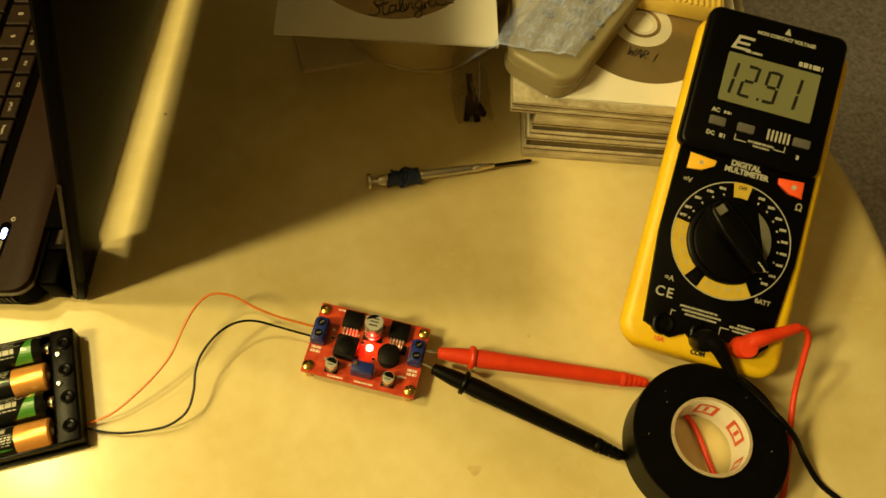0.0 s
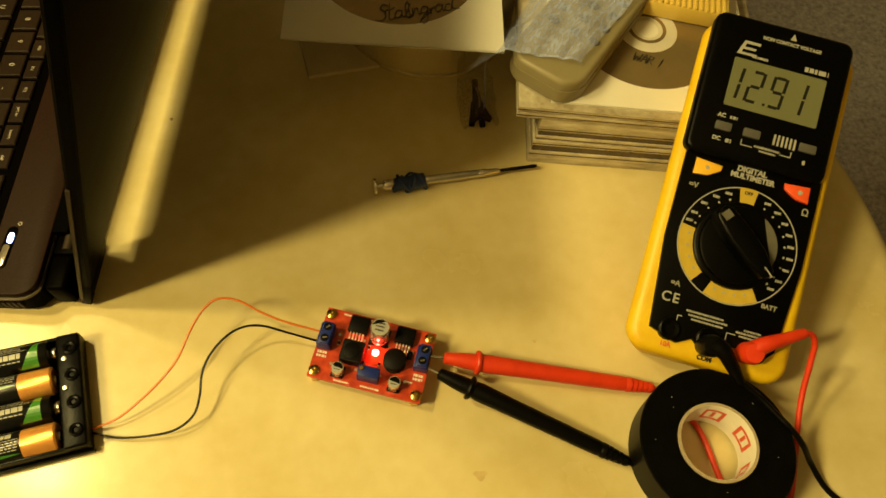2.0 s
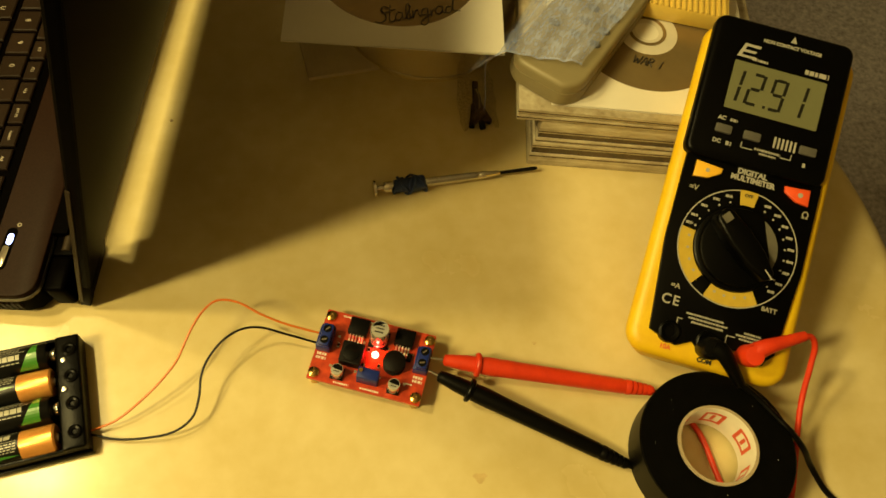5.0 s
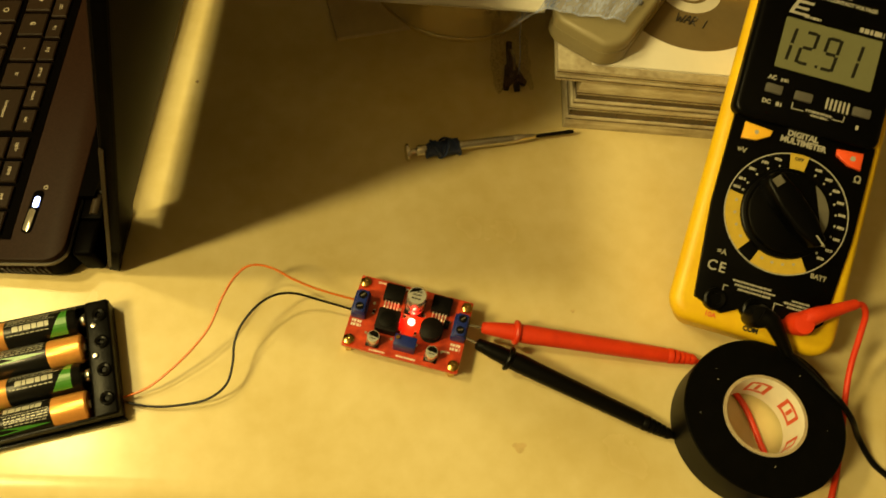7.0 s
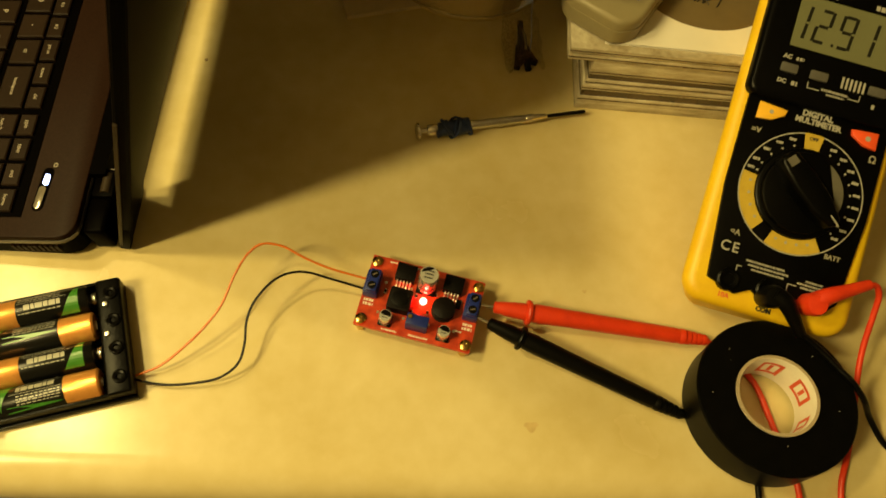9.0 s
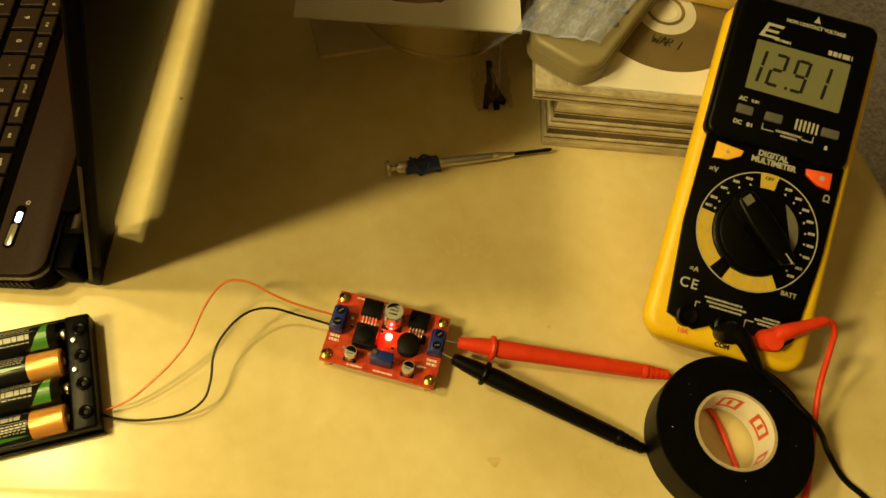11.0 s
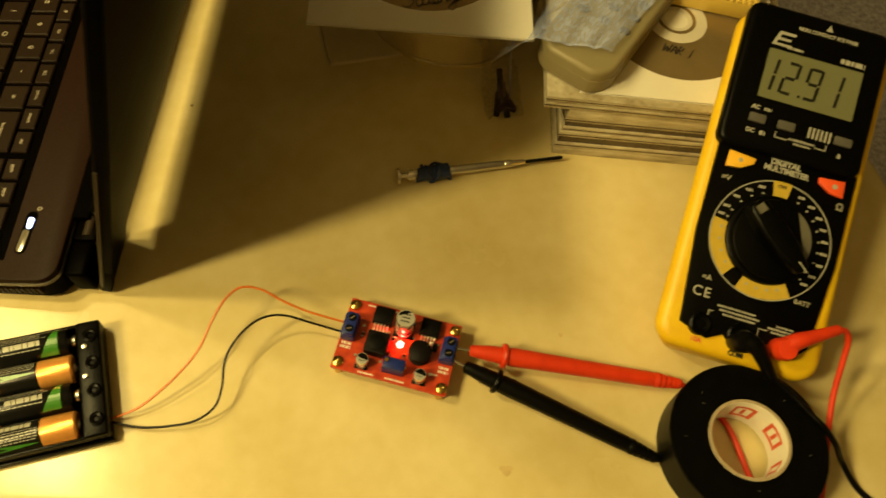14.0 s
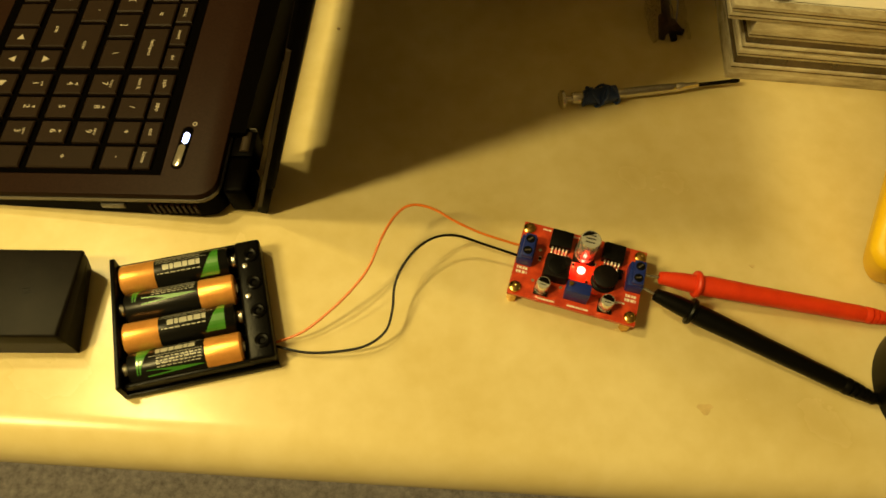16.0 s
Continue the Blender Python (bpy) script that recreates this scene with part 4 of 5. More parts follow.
# ---- multimeter ----
def multimeter():
    o, u, r, n = Vector((0.2363, 0.1623, 0.0321)), Vector((0.2861, 0.8833, 0.3714)), Vector((0.9513, -0.3081, 0.0)), Vector((-0.1144, -0.3533, 0.9285))
    m = Matrix((( r.x, u.x, n.x, o.x), (r.y, u.y, n.y, o.y), (r.z, u.z, n.z, o.z), (0, 0, 0, 1)))
    mm = thing("multimeter", m, "yellow and black digital multimeter reading 12.91, propped on cases", "multimeter")
    mmv = 0.001

    def pts(*xy):
        return [(x * mmv, y * mmv) for x, y in xy]

    # yellow holster, with a soft rim
    out = rounded(-0.0435, 0.0435, 0.0, 0.189, 0.012, 8)
    out = [(x * (1.0 if y < 0.07 else 1.0 - 0.025 * (y - 0.07) / 0.12), y) for x, y in out]
    bm = prism(out, -0.0330, -0.0020, 0.006, seg=4)
    for v in bm.verts:
        if v.co.z < -0.03:
            v.co.x *= 0.80
    part("holster", bm, "yellow", mm, "yellow rubber holster")
    # face plate
    face = pts((-33, 13), (-23, 9.5), (-18, 8), (-10, 12.5), (-6, 9), (2, 9), (6, 13), (14, 14), (18, 10.5), (27, 10.5), (33, 17), (36.8, 62), (36.8, 112), (-36.8, 112), (-37, 62))
    part("face_plate", prism(face, -0.0022, 0.0004, 0.0004), "meter_black", mm, "matt black front plate")
    hood = rounded(-0.0398, 0.0366, 0.1095, 0.1905, 0.006, 6)
    part("display_hood", prism(hood, -0.0030, 0.0040, 0.0030, seg=3), "meter_black", mm, "glossy black display surround")
    # display
    lcd = part("display", prism(rounded(-0.0253, 0.0253, 0.1385, 0.1660, 0.0008, 2), 0.0040, 0.0043), "lcd", mm, "grey-green liquid crystal display", smooth=False)
    seg_on = {"1": "bc", "2": "abged", "9": "abcdfg"}

    def digit(ch, cx):
        w, h, t, z = 0.0082, 0.0185, 0.0017, 0.00435
        cy, sh = 0.1520, 0.10
        shapes = dict(a=((-w / 2 + t, h / 2 - t), (w / 2 - t, h / 2)), d=((-w / 2 + t, -h / 2), (w / 2 - t, -h / 2 + t)), g=((-w / 2 + t, -t / 2), (w / 2 - t, t / 2)),
                      b=((w / 2 - t, t / 3), (w / 2, h / 2 - t * 0.3)), c=((w / 2 - t, -h / 2 + t * 0.3), (w / 2, -t / 3)), f=((-w / 2, t / 3), (-w / 2 + t, h / 2 - t * 0.3)), e=((-w / 2, -h / 2 + t * 0.3), (-w / 2 + t, -t / 3)))
        for s in seg_on[ch]:
            (x0, y0), (x1, y1) = shapes[s]
            part("segment", prism([(cx + x0 + sh * y0, cy + y0), (cx + x1 + sh * y0, cy + y0), (cx + x1 + sh * y1, cy + y1), (cx + x0 + sh * y1, cy + y1)], z, z + 0.0001), "lcd_seg", lcd, smooth=False)

    for ch, cx in (("1", -0.0228), ("2", -0.0112), ("9", 0.0010), ("1", 0.0122)):
        digit(ch, cx)
    part("decimal_point", new_box(-0.0054, -0.0040, 0.1430, 0.1445, 0.00435, 0.00445), "lcd_seg", mm)
    # hood print
    letters("marking", "NON CONTACT VOLTAGE", 0.0026, pose(0.0030, 0.1805, 0.0041), "white_print", mm, bold=0.00012)
    part("warning_mark", prism(pts((1.2, 183.2), (4.8, 183.2), (3.0, 187.0)), 0.0040, 0.0041), "white_print", mm, smooth=False)
    part("maker_mark", prism(pts((-25, 168.5), (-14.5, 168.5), (-14.2, 169.8), (-22.6, 169.8), (-22.0, 171.6), (-15.5, 171.6), (-15, 173), (-21.4, 173), (-20.8, 175), (-13.5, 175), (-13, 176.5), (-22, 176.5)), 0.0040, 0.0041), "white_print", mm, smooth=False)
    bm = bars(bmesh.new(), 0.0125, 0.0255, 0.1693, 0.0026, 0.0040, seed=4)
    bars(bm, -0.0165, -0.0075, 0.1685, 0.0013, 0.0040, seed=9)
    part("model_bars", bm, "white_print", mm)
    letters("marking", "AC", 0.0031, pose(-0.0245, 0.1325, 0.0041), "white_print", mm, bold=0.00015)
    letters("marking", "DC", 0.0031, pose(-0.0245, 0.1195, 0.0041), "white_print", mm, bold=0.00015)
    bm = bars(bmesh.new(), -0.0200, -0.0160, 0.1325, 0.0016, 0.0040, seed=3)
    bars(bm, -0.0195, -0.0165, 0.1195, 0.0022, 0.0040, seed=3)
    for k in range(6):
        box(bm, 0.0050 + 0.0022 * k, 0.0061 + 0.0022 * k, 0.1238, 0.1298, 0.0040, 0.0041)
    bars(bm, -0.004, 0.010, 0.1205, 0.0012, 0.0040, seed=8)
    bars(bm, -0.001, 0.008, 0.1185, 0.0010, 0.0040, seed=12)
    box(bm, -0.0115, -0.0110, 0.1195, 0.1225, 0.0040, 0.0041)
    box(bm, -0.0115, -0.0050, 0.1192, 0.1197, 0.0040, 0.0041)
    box(bm, 0.0155, 0.0160, 0.1195, 0.1225, 0.0040, 0.0041)
    box(bm, 0.0100, 0.0160, 0.1192, 0.1197, 0.0040, 0.0041)
    box(bm, 0.0225, 0.0240, 0.1175, 0.1198, 0.0040, 0.0041)
    part("hood_print", bm, "white_print", mm)
    for x, w in ((-0.0224, 0.0088), (-0.0069, 0.0092), (0.0235, 0.0092)):
        part("push_button", prism(rounded(x - w / 2, x + w / 2, 0.1242, 0.1290, 0.0008, 3), 0.0036, 0.0052, 0.0005), "grey_btn", mm, "grey rubber push button")
    # coloured buttons
    part("range_button", prism(pts((-31, 107.2), (-16.5, 106.0), (-17.2, 102.8), (-23.5, 99.0), (-31.2, 98.2)), 0.0003, 0.0022, 0.0005), "orange_btn", mm, "orange function button")
    part("button_mark", lathe([(0.0011, 0.00225), (0, 0.0023)], 14), "white_print", mm, at=pose(-0.0245, 0.1030, 0))
    part("hold_button", prism(pts((17.4, 106.0), (31.0, 107.2), (31.4, 98.2), (24.5, 99.0), (18, 102.8)), 0.0003, 0.0022, 0.0005), "red_btn", mm, "red hold button")
    part("button_mark", lathe([(0.0014, 0.00225), (0, 0.0023)], 14), "white_print", mm, at=pose(0.0260, 0.1030, 0))
    letters("marking", "DIGITAL", 0.0043, pose(-0.0005, 0.1078, 0.00045), "white_print", mm, bold=0.0002)
    letters("marking", "MULTIMETER", 0.0041, pose(0.0005, 0.1040, 0.00045), "white_print", mm, bold=0.0002)
    # selector
    cx, cy = 0.0010, 0.0665
    C = pose(cx, cy, 0)
    part("dial_ring", arc_band(0.0312, 0.0318, 0, 360, 0.0004, 0.0005, 72), "white_print", mm, smooth=False, at=C)
    part("dial_band", arc_band(0.0236, 0.0311, 172, 232, 0.0004, 0.0006), "yellow_print", mm, "yellow printed range band", smooth=False, at=C)
    part("dial_band", arc_band(0.0236, 0.0311, 248, 303, 0.0004, 0.0006), "yellow_print", mm, "yellow printed range band", smooth=False, at=C)
    part("off_tab", arc_band(0.0236, 0.0318, 82, 100, 0.0004, 0.0006, 8), "yellow_print", mm, smooth=False, at=C)
    letters("marking", "OFF", 0.0026, pose(cx - 0.0005, cy + 0.0290, 0.00065), "ink", mm, bold=0.0001)
    bm = bmesh.new()
    for i, a in enumerate((112, 126, 141, 156, 166, 68, 54, 40, 27, 14, 1, -12, -26, -38)):
        ra = radians(a)
        bmesh.ops.create_circle(bm, cap_ends=True, radius=0.0006, segments=10, matrix=pose(0.0250 * math.cos(ra), 0.0250 * math.sin(ra), 0.0006))
        b2 = bars(bmesh.new(), -0.0019, 0.0017, 0, 0.0014, 0.0004, gap=0.12, seed=20 + i)
        tmp = bpy.data.meshes.new("tmp")
        b2.transform(pose(0.0284 * math.cos(ra), 0.0284 * math.sin(ra), 0))
        b2.to_mesh(tmp)
        b2.free()
        bm.from_mesh(tmp)
        bpy.data.meshes.remove(tmp)
    part("range_print", bm, "white_print", mm, smooth=False, at=C)
    bm = bmesh.new()
    for i, a in enumerate((180, 194, 208, 222, 256, 268, 280, 292)):
        ra = radians(a)
        bmesh.ops.create_circle(bm, cap_ends=True, radius=0.0008, segments=10, matrix=pose(0.0262 * math.cos(ra), 0.0262 * math.sin(ra), 0.0007))
    part("band_dots", bm, "white_print", mm, smooth=False, at=C)
    # knob: round skirt with a diagonal grip bar
    part("knob_skirt", lathe([(0.0236, 0.0004), (0.0232, 0.0020), (0.0222, 0.0026), (0, 0.0026)], 56), "meter_black", mm, at=C)
    part("knob_disc", lathe([(0.0212, 0.0026), (0.0206, 0.0046), (0.0196, 0.0050), (0, 0.0050)], 56), "meter_black", mm, at=C)
    part("knob_crescent", prism([(0.0194 * math.cos(radians(a)), 0.0194 * math.sin(radians(a))) for a in range(-22, 66, 4)], 0.0049, 0.0052), "gun", mm, "paler grey crescent on the knob's right side", smooth=False, at=C)
    bar = [(-0.0215, 0.0032), (-0.0190, 0.0052), (-0.006, 0.0066), (0.008, 0.0062), (0.0195, 0.0034), (0.0212, 0.0), (0.0195, -0.0034), (0.008, -0.0062), (-0.006, -0.0066), (-0.0190, -0.0052), (-0.0215, -0.0032)]
    part("knob_grip", prism(bar, 0.0050, 0.0150, 0.0022, seg=3), "meter_black", mm, "black pointer grip", at=C @ pose(0, 0, 0, 0, 0, -41))
    part("knob_pointer", new_box(-0.0195, -0.0150, -0.0024, 0.0024, 0.0150, 0.0153), "gun", mm, at=C @ pose(0, 0, 0, 0, 0, -41))
    part("knob_line", new_box(0.0150, 0.0212, -0.0003, 0.0003, 0.0120, 0.0153), "white_print", mm, at=C @ pose(0, 0, 0, 0, 0, -41))
    # lower print
    letters("marking", "CE", 0.0074, pose(-0.0263, 0.0305, 0.00045), "white_print", mm, bold=0.0001, spacing=1.2)
    letters("marking", "BATT", 0.0034, pose(0.0247, 0.0392, 0.00045), "dim_print", mm, bold=0.0001)
    letters("marking", "Ω", 0.0052, pose(0.0315, 0.0935, 0.00045), "dim_print", mm, bold=0.0001)
    letters("marking", "=V", 0.0042, pose(-0.0290, 0.0925, 0.00045), "dim_print", mm, bold=0.0001)
    letters("marking", "=A", 0.0040, pose(-0.0255, 0.0385, 0.00045), "dim_print", mm, bold=0.0001)
    bm = bmesh.new()
    for y, x0, x1 in ((0.0262, -0.0165, 0.0035), (0.0242, -0.0150, 0.0060), (0.0222, -0.0130, 0.0040), (0.0240, 0.0150, 0.0240), (0.0222, 0.0110, 0.0260), (0.0204, 0.0130, 0.0270)):
        bars(bm, x0, x1, y, 0.0010, 0.0004, seed=int(y * 1e5))
    for x0, x1, y0, y1 in ((-0.0205, -0.0200, 0.0185, 0.0225), (-0.0205, -0.0180, 0.0222, 0.0227), (0.0063, 0.0068, 0.0165, 0.0205), (0.0063, 0.0110, 0.0202, 0.0207), (0.0285, 0.0290, 0.0155, 0.0195), (0.0265, 0.0290, 0.0192, 0.0197)):
        box(bm, x0, x1, y0, y1, 0.0004, 0.0005)
    part("jack_print", bm, "white_print", mm)
    letters("marking", "COM", 0.0034, pose(-0.0010, 0.0042, -0.0018), "ink", mm, bold=0.0002)
    letters("marking", "10A", 0.0036, pose(-0.0225, 0.0060, -0.0018), "logo_red", mm, bold=0.0001)
    for x in (-0.0228, -0.0027, 0.0231):
        j = part("jack", lathe([(0.0030, -0.0030), (0.0030, 0.0016), (0.0048, 0.0020), (0.0058, 0.0014), (0.0060, -0.0020)], 32), "meter_black", mm, "round black input socket", at=pose(x, 0.0142, 0))
        part("jack_hole", lathe([(0.0030, -0.0020), (0, -0.0021)], 20), "chip", j)


multimeter()


# ---- disc cases, sleeve, remote, bag ----
CASES = pose(0.1624, 0.3113, 0, 0, 0, -4.3)


def disc_case(m, base, tray, lid, label):
    """Base, tray and lid are the heights at which each of them ends."""
    c = thing("disc_case", m, label, "disc case", "stack of disc cases")
    part("base_shell", new_box(0, 0.142, 0, 0.124, 0.0, base, 0.0007), "case", c)
    part("tray", new_box(0.0010, 0.1410, 0.0012, 0.1228, base, tray), "case_dark", c, "dark inner tray edge")
    part("lid", new_box(0, 0.142, 0, 0.124, tray, lid, 0.0007), "case", c, "scuffed clear lid")
    for z in (base - 0.0022, tray + 0.0020):
        part("seam", new_box(0.0, 0.142, -0.0003, 0.0002, z, z + 0.0005), "case_dark", c)
    return c


disc_case(CASES, 0.0118, 0.0182, 0.0232, "scuffed clear double disc case lying on the table")
disc_case(CASES @ pose(0.0010, 0.0008, 0.0233, 0, 0, -0.3), 0.0036, 0.0086, 0.0205, "scuffed clear double disc case in the stack")
disc_case(CASES @ pose(-0.0145, 0.0005, 0.0440, 0, 0, -0.6), 0.0046, 0.0054, 0.0100, "pale slim disc case on top of the stack")

TOP = CASES @ pose(-0.0115, 0.0005, 0.0541, 0, 0, -0.6)


def disc_part(parent, m, ink, z=0.0):
    d = part("disc", lathe([(0.0190, z), (0.060, z), (0.060, z + 0.0008), (0.0190, z + 0.0008)], 72), "disc", parent, "gold-tinted recordable disc", at=m)
    part("hub", lathe([(0.0075, z + 0.0002), (0.0192, z + 0.0002), (0.0192, z + 0.0009), (0.0150, z + 0.0011), (0.0075, z + 0.0009)], 48), "disc_hub", d)
    part("hub_ring", lathe([(0.0100, z + 0.00105), (0.0122, z + 0.00105), (0.0122, z + 0.00125), (0.0100, z + 0.00125), (0.0100, z + 0.00105)], 40), "disc", d)
    return d


SCRIPT = {
    "S": [[(0.52, 0.85), (0.30, 1.0), (0.14, 0.80), (0.34, 0.52), (0.36, 0.2), (0.10, 0.02), (-0.16, 0.16)]],
    "t": [[(0.12, 1.05), (0.05, 0.2), (0.18, 0.0), (0.34, 0.15)], [(-0.14, 0.62), (0.36, 0.74)]],
    "a": [[(0.36, 0.42), (0.15, 0.50), (0.02, 0.22), (0.15, 0.02), (0.34, 0.22), (0.38, 0.46), (0.38, 0.1), (0.52, 0.06)]],
    "l": [[(0.0, 0.1), (0.24, 0.7), (0.18, 1.0), (0.07, 0.8), (0.10, 0.1), (0.28, 0.06)]],
    "i": [[(0.0, 0.42), (0.05, 0.05), (0.20, 0.1)], [(0.06, 0.72), (0.10, 0.75)]],
    "n": [[(0.0, 0.45), (0.03, 0.0), (0.12, 0.36), (0.26, 0.42), (0.30, 0.1), (0.42, 0.06)]],
    "g": [[(0.36, 0.44), (0.12, 0.46), (0.05, 0.14), (0.30, 0.10), (0.37, 0.42), (0.32, -0.4), (0.10, -0.55), (0.0, -0.3), (0.5, 0.1)]],
    "r": [[(0.0, 0.4), (0.05, 0.0), (0.10, 0.35), (0.30, 0.42)]],
    "d": [[(0.30, 0.40), (0.10, 0.42), (0.02, 0.12), (0.25, 0.05), (0.40, 0.5), (0.48, 1.0), (0.38, 0.2), (0.75, 0.04)]],
    "W": [[(0.0, 0.9), (0.14, 0.0), (0.30, 0.6), (0.46, 0.0), (0.62, 0.95)]],
    "A": [[(0.0, 0.0), (0.24, 0.95), (0.46, 0.0)], [(0.08, 0.36), (0.42, 0.40)]],
    "R": [[(0.0, 0.0), (0.04, 0.9), (0.36, 0.85), (0.30, 0.52), (0.05, 0.46), (0.44, 0.0)]],
    "1": [[(0.10, 0.0), (0.16, 0.9)]],
}


def handwriting(parent, text, size, m, join):
    """Marker strokes, letter after letter, in one line."""
    bm = bmesh.new()
    x = 0.0
    rng = random.Random(len(text))
    for ch in text:
        strokes = SCRIPT.get(ch, [])
        lift = rng.uniform(-0.06, 0.08)
        for st in strokes:
            tube([((x + u + 0.22 * v) * size, (v + lift) * size, 0.0) for u, v in st], 0.00030, 5, 5, bm=bm)
        x += (max(u for st in strokes for u, v in st) + join) if strokes else 0.45
    bmesh.ops.transform(bm, matrix=pose(-x * size / 2, 0, 0), verts=bm.verts)
    return part("handwriting", bm, "ink", parent, "black marker handwriting", at=m)


def paper_sleeve(name, m, text, size, tx, ty, turn, label, window):
    s = thing(name, m, label, "disc sleeve")
    w = 0.125
    bm = bmesh.new()
    part("back", new_box(0, w, 0, w, 0, 0.0003), "sleeve", s, smooth=False)
    d = disc_part(s, pose(w / 2, w / 2 + 0.001, 0.0004), "ink")
    ring = [(w / 2 + window * math.cos(a), w / 2 + 0.003 + window * math.sin(a)) for a in [2 * math.pi * i / 72 for i in range(72)]]
    bm = bmesh.new()
    inner = [bm.verts.new((x, y, 0.0016)) for x, y in ring]
    outer = []
    for i in range(72):
        dx, dy = math.cos(2 * math.pi * i / 72), math.sin(2 * math.pi * i / 72)
        k = (w / 2) / max(abs(dx), abs(dy))
        outer.append(bm.verts.new((w / 2 + dx * k, w / 2 + dy * k, 0.0013)))
    for i in range(72):
        j = (i + 1) % 72
        bm.faces.new((outer[i], outer[j], inner[j], inner[i]))
    part("front", bm, "sleeve", s, "white paper front with round window")
    handwriting(s, text, size, pose(tx, ty, 0.0018, 0, 0, turn), 0.10 if text[-1] == "1" else -0.04)
    return s


paper_sleeve("disc_sleeve", TOP @ pose(0.0160, 0.0045, 0.0, 0, 0, 0.5), "WAR 1", 0.0070, 0.0590, 0.0345, -14, "white paper sleeve with a marked disc on the cases", 0.0500)


def remote_control():
    a = math.degrees(math.atan2(0.845, 0.62))
    m = TOP @ pose(0.0085, 0.0145, 0.0020, 0, 0, a - 90 + 4.9)
    r = thing("remote_control", m, "grey-beige remote control lying on disc sleeves", "remote control")
    out = rounded(-0.0242, 0.0235, 0.0, 0.150, 0.011, 7)
    out = [(x, y - 0.006 * (1 - (x / 0.0245) ** 2) if y < 0.02 else y) for x, y in out]
    part("lower_shell", prism(out, 0.0, 0.0090), "remote", r)
    part("upper_shell", prism([(x * 0.985, y * 0.995 + 0.0003) for x, y in out], 0.0091, 0.0165, 0.0030, seg=4), "remote", r)
    key = None
    for row in range(9):
        for col in range(3):
            x, y = -0.0135 + 0.0135 * col, 0.0340 + 0.0125 * row
            if key is None:
                bm = lathe([(0.0031, 0.0164), (0.0031, 0.0174), (0.0026, 0.0179), (0, 0.0180)], 16)
                bmesh.ops.scale(bm, vec=(1.15, 0.8, 1), verts=bm.verts)
                key = part("remote_key", bm, "remote_key", r, "dark rubber key", at=pose(x, y, 0))
            else:
                k = new("remote_key", key.data)
                k.parent, k.matrix_basis = r, pose(x, y, 0)
                k["label"] = "dark rubber key"
    return m


REMOTE = remote_control()


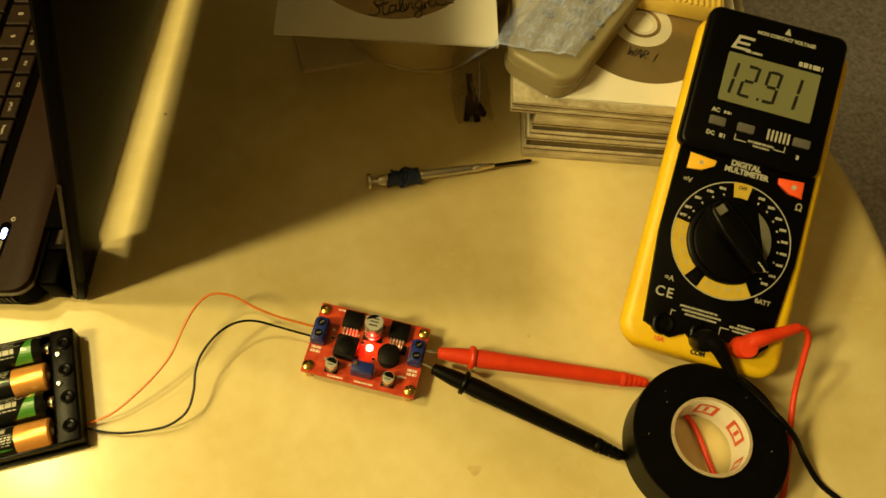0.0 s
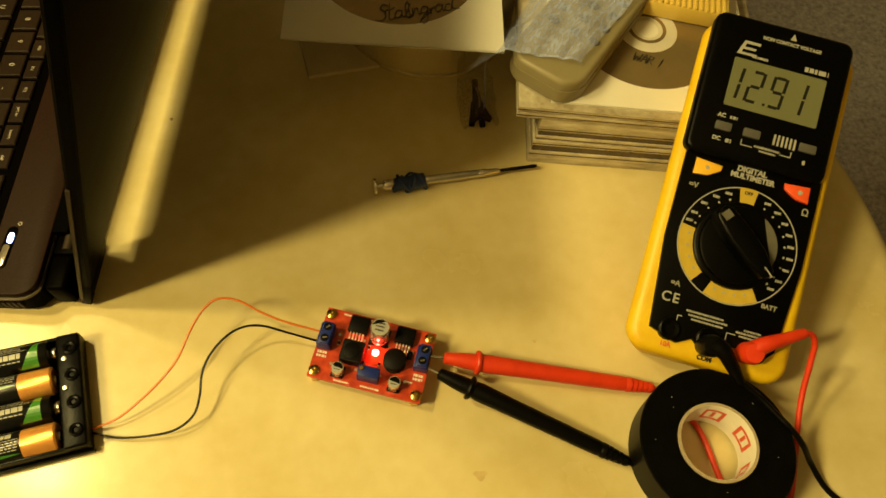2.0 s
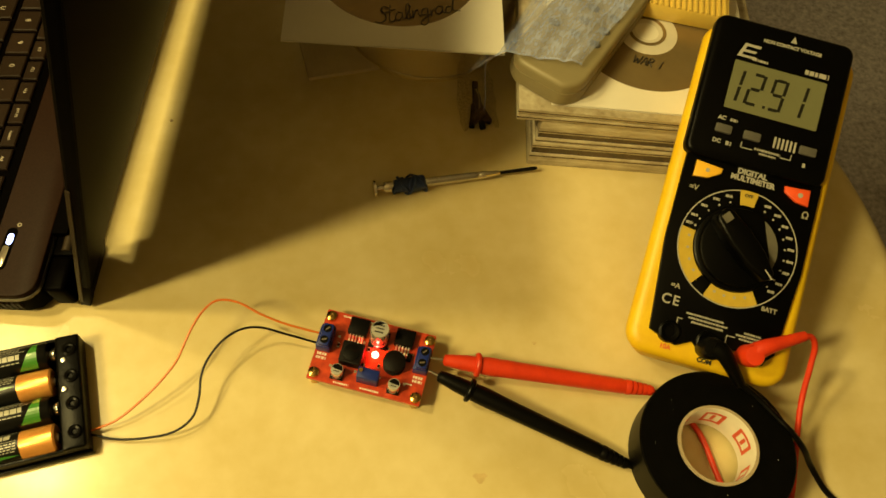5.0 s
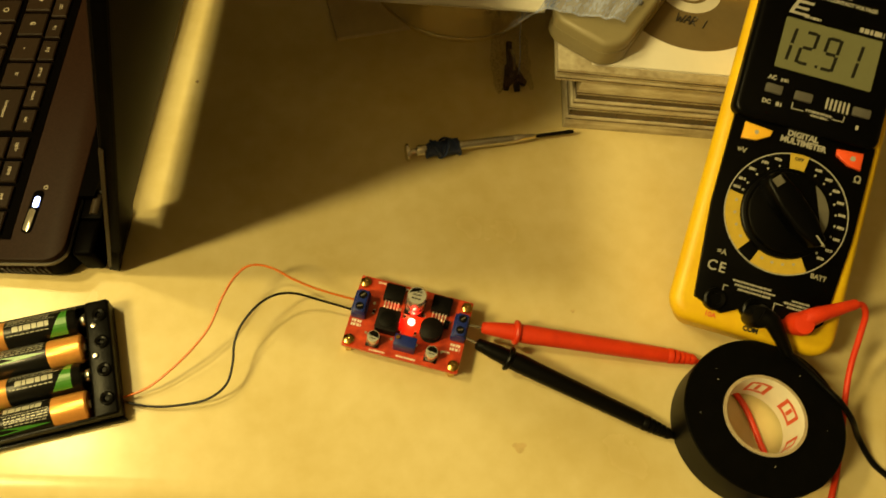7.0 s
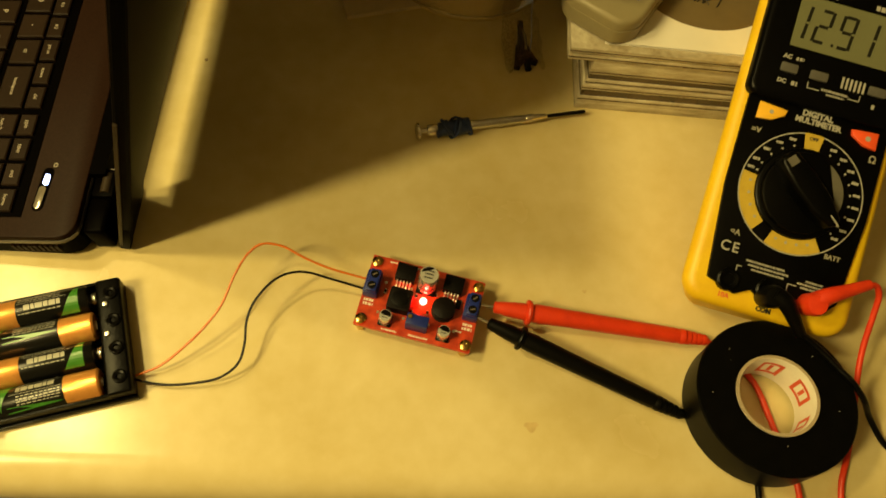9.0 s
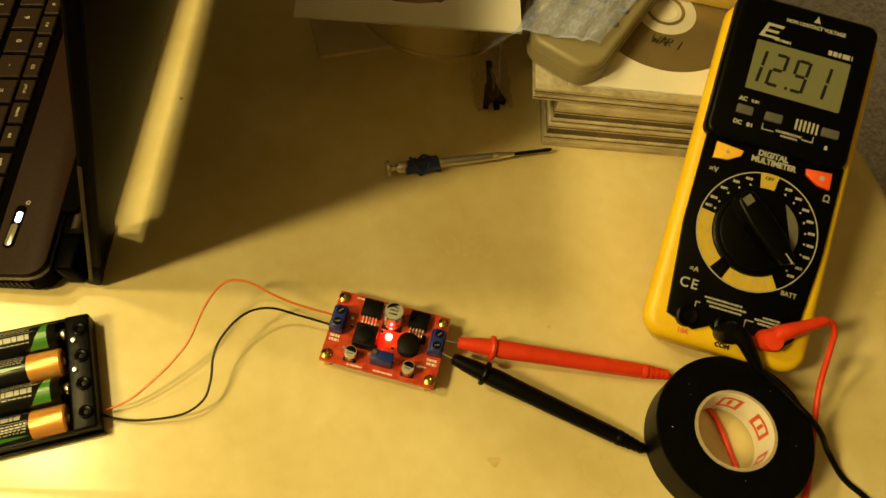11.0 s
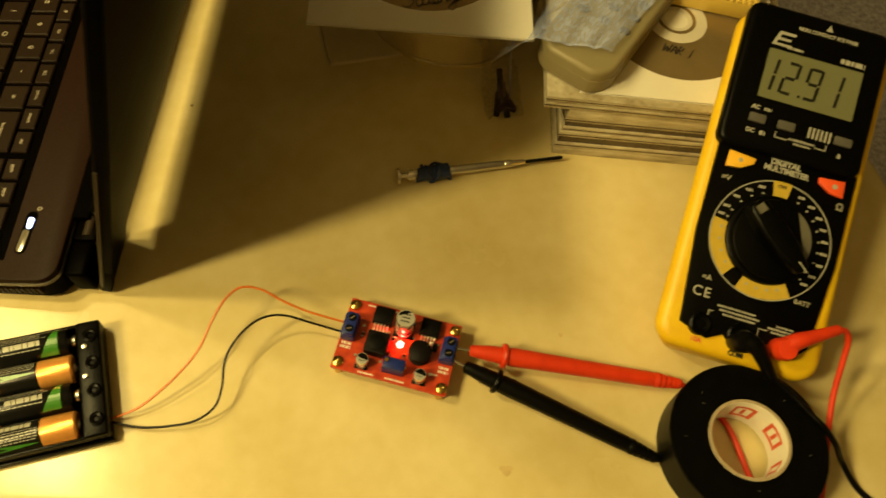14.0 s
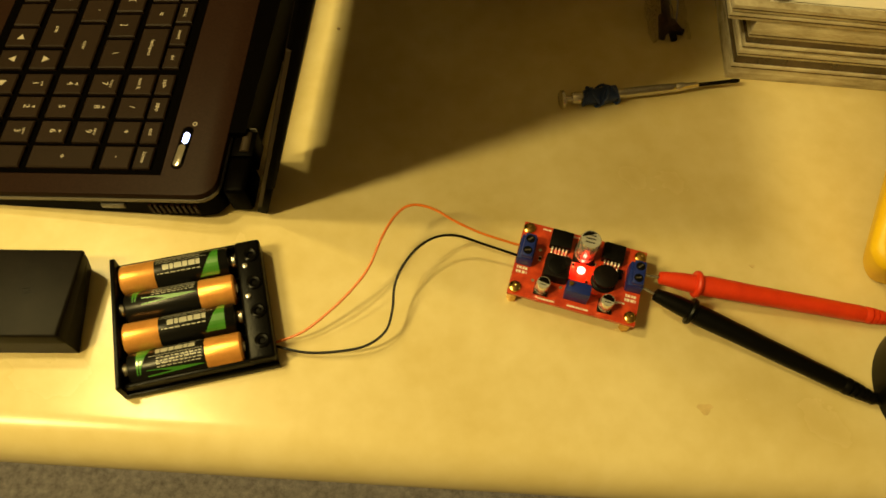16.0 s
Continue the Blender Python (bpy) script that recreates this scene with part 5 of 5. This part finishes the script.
def plastic_bag():
    """A crumpled clear bag draped over the remote control's left side."""
    bm = bmesh.new()
    nx, ny = 34, 40
    grid = []
    for i in range(nx + 1):
        row = []
        for j in range(ny + 1):
            s, t = i / nx, j / ny
            x = -0.0400 + 0.0560 * s
            y = -0.0160 + 0.0300 * s + 0.132 * t
            z = 0.0195 - 0.040 * max(0.0, (-0.0215 - x) / 0.0275) ** 1.25
            p = Vector((x, y, z))
            c = noise.noise(Vector((x * 60, y * 34, 0.3))) * 0.0045 + abs(noise.noise(Vector((x * 90, y * 30, 1.7)))) * 0.0055
            row.append(bm.verts.new(p + Vector((noise.noise(Vector((x * 40, y * 40, 5))) * 0.003, noise.noise(Vector((x * 50, y * 30, 9))) * 0.0025, c))))
        grid.append(row)
    for i in range(nx):
        for j in range(ny):
            bm.faces.new((grid[i][j], grid[i + 1][j], grid[i + 1][j + 1], grid[i][j + 1]))
    edge = [tuple(grid[i][0].co) for i in range(8, nx + 1, 2)]
    folds = [[tuple(grid[i + (j % 3)][j].co + Vector((0, 0, 0.0004))) for j in range(4, ny - 2, 3)] for i in (5, 13, 21, 28)]
    bag = thing("plastic_bag", REMOTE.copy(), "crumpled clear plastic bag over the remote control", "plastic bag")
    part("film", bm, "film", bag)
    part("seal", tube(edge, 0.0006, 6, 2), "film", bag, "welded film edge")
    for line in folds:
        part("crease", tube(line, lambda q: 0.00045 * math.sin(math.pi * min(max(q, 0.05), 0.95)), 6, 2), "film", bag, "bright sharp crease")
    # a second bag fold with dark metal clips inside, standing beside the cases
    b = thing("small_bag", pose(0.1335, 0.3480, 0, 0, 0, 8), "small clear bag holding dark metal clips", "plastic bag")
    bm = bmesh.new()
    grid = []
    for i in range(19):
        row = []
        for j in range(21):
            s, t = i / 18 - 0.5, j / 20
            w = 0.026 * (0.55 + 0.45 * math.sin(math.pi * min(1, t * 0.8 + 0.25)))
            bulge = 0.010 * max(0.0, 1 - (2 * s) ** 2) * (1 - 0.4 * t)
            row.append(bm.verts.new((s * w + noise.noise(Vector((s * 6, t * 6, 2))) * 0.003, -0.012 + 0.050 * t, 0.0006 + bulge + 0.030 * t * t + abs(noise.noise(Vector((s * 9, t * 12, 4)))) * 0.003)))
        grid.append(row)
    for i in range(18):
        for j in range(20):
            bm.faces.new((grid[i][j], grid[i + 1][j], grid[i + 1][j + 1], grid[i][j + 1]))
    part("film", bm, "film_thin", b)
    for x, y, z, a, tip, l in ((-0.0036, -0.001, 0.0010, 74, 4, 0.020), (0.0006, 0.000, 0.0040, 92, -16, 0.024), (0.0042, 0.001, 0.0010, 103, 3, 0.018), (0.0000, 0.011, 0.0052, 84, -24, 0.022), (-0.0018, -0.005, 0.0034, 40, -6, 0.012), (0.0030, -0.006, 0.0030, 140, 8, 0.010)):
        part("metal_clip", new_box(-l / 2, l / 2, -0.0019, 0.0019, 0, 0.0030, 0.0008), "chip", b, "dark metal clip", at=pose(x, y, z, 0, 0, a) @ pose(0, 0, 0, 0, tip, 0))
    part("film_fold", tube([(0.0020, -0.004, 0.0095), (0.0046, 0.006, 0.0140), (0.0060, 0.018, 0.0210), (0.0090, 0.032, 0.0330)], 0.0005, 6, 6), "film", b)
    part("metal_pin", tube([(0.0, -0.002, 0.010), (0.0012, 0.006, 0.0115), (0.0, 0.012, 0.013)], 0.0009, 8, 4), "steel", b)


plastic_bag()


# ---- disc spindle with sleeve on top, card under it ----
def disc_spindle():
    s = thing("disc_spindle", pose(0.1030, 0.4360, 0.0), "tall golden stack of recordable discs on a spindle", "disc spindle")
    part("spindle_base", lathe([(0, 0), (0.0600, 0), (0.0606, 0.0010), (0.0606, 0.0036), (0.0602, 0.0045), (0, 0.0045)], 72), "disc_stack", s)
    prof = [(0.0, 0.0046), (0.0602, 0.0046)]
    z = 0.0046
    for k in range(50):
        r = 0.0600 + 0.00015 * ((k * 7) % 5) / 5
        prof += [(r, z), (r, z + 0.0010), (r - 0.00015, z + 0.00105), (r - 0.00015, z + 0.00128)]
        z += 0.00130
    prof += [(0.0598, z), (0.0, z)]
    part("stacked_rim", lathe(prof, 80), "disc_stack", s, "golden stacked disc edges")
    return z


SPINDLE_TOP = disc_spindle()
paper_sleeve("disc_sleeve", pose(0.0135, 0.3410, SPINDLE_TOP + 0.0030, -1.2, 0, -2.6), "Stalingrad", 0.0122, 0.0765, 0.0235, 17, "white paper sleeve with a marked disc on the spindle", 0.0500)


def kraft_card():
    c = part("card", prism([(0, 0), (0.110, 0.0), (0.110, 0.090), (0, 0.090)], 0.0, 0.0028, 0.0005), "note", at=pose(0.0235, 0.3746, 0, 0, 0, 13))
    tagged(c, "plain brown card lying flat beside the spindle", "card")


kraft_card()


def ribbed_box():
    b = thing("ribbed_box", TOP @ pose(0.0980, 0.0880, 0.0020, 0, 0, -8), "amber translucent ribbed plastic box on the cases", "plastic box")
    part("shell", new_box(-0.03, 0.03, -0.012, 0.022, 0, 0.0120, 0.0015), "amber", b)
    for k in range(16):
        part("rib", new_box(-0.0282 + 0.0036 * k, -0.0264 + 0.0036 * k, -0.0118, 0.0215, 0.0120, 0.0130, 0.0003), "amber", b)


ribbed_box()
tagged(part("black_cable", tube([(0.300, 0.470, 0.004), (0.3060, 0.4450, 0.012), (0.3160, 0.4250, 0.016), (0.3250, 0.4160, 0.014), (0.3250, 0.4060, 0.006), (0.3130, 0.4100, 0.0032), (0.300, 0.4280, 0.0022), (0.285, 0.46, 0.0022)], 0.0022, 10, 8), "wire_black"), "loose black cable loop at the table edge", "cable")
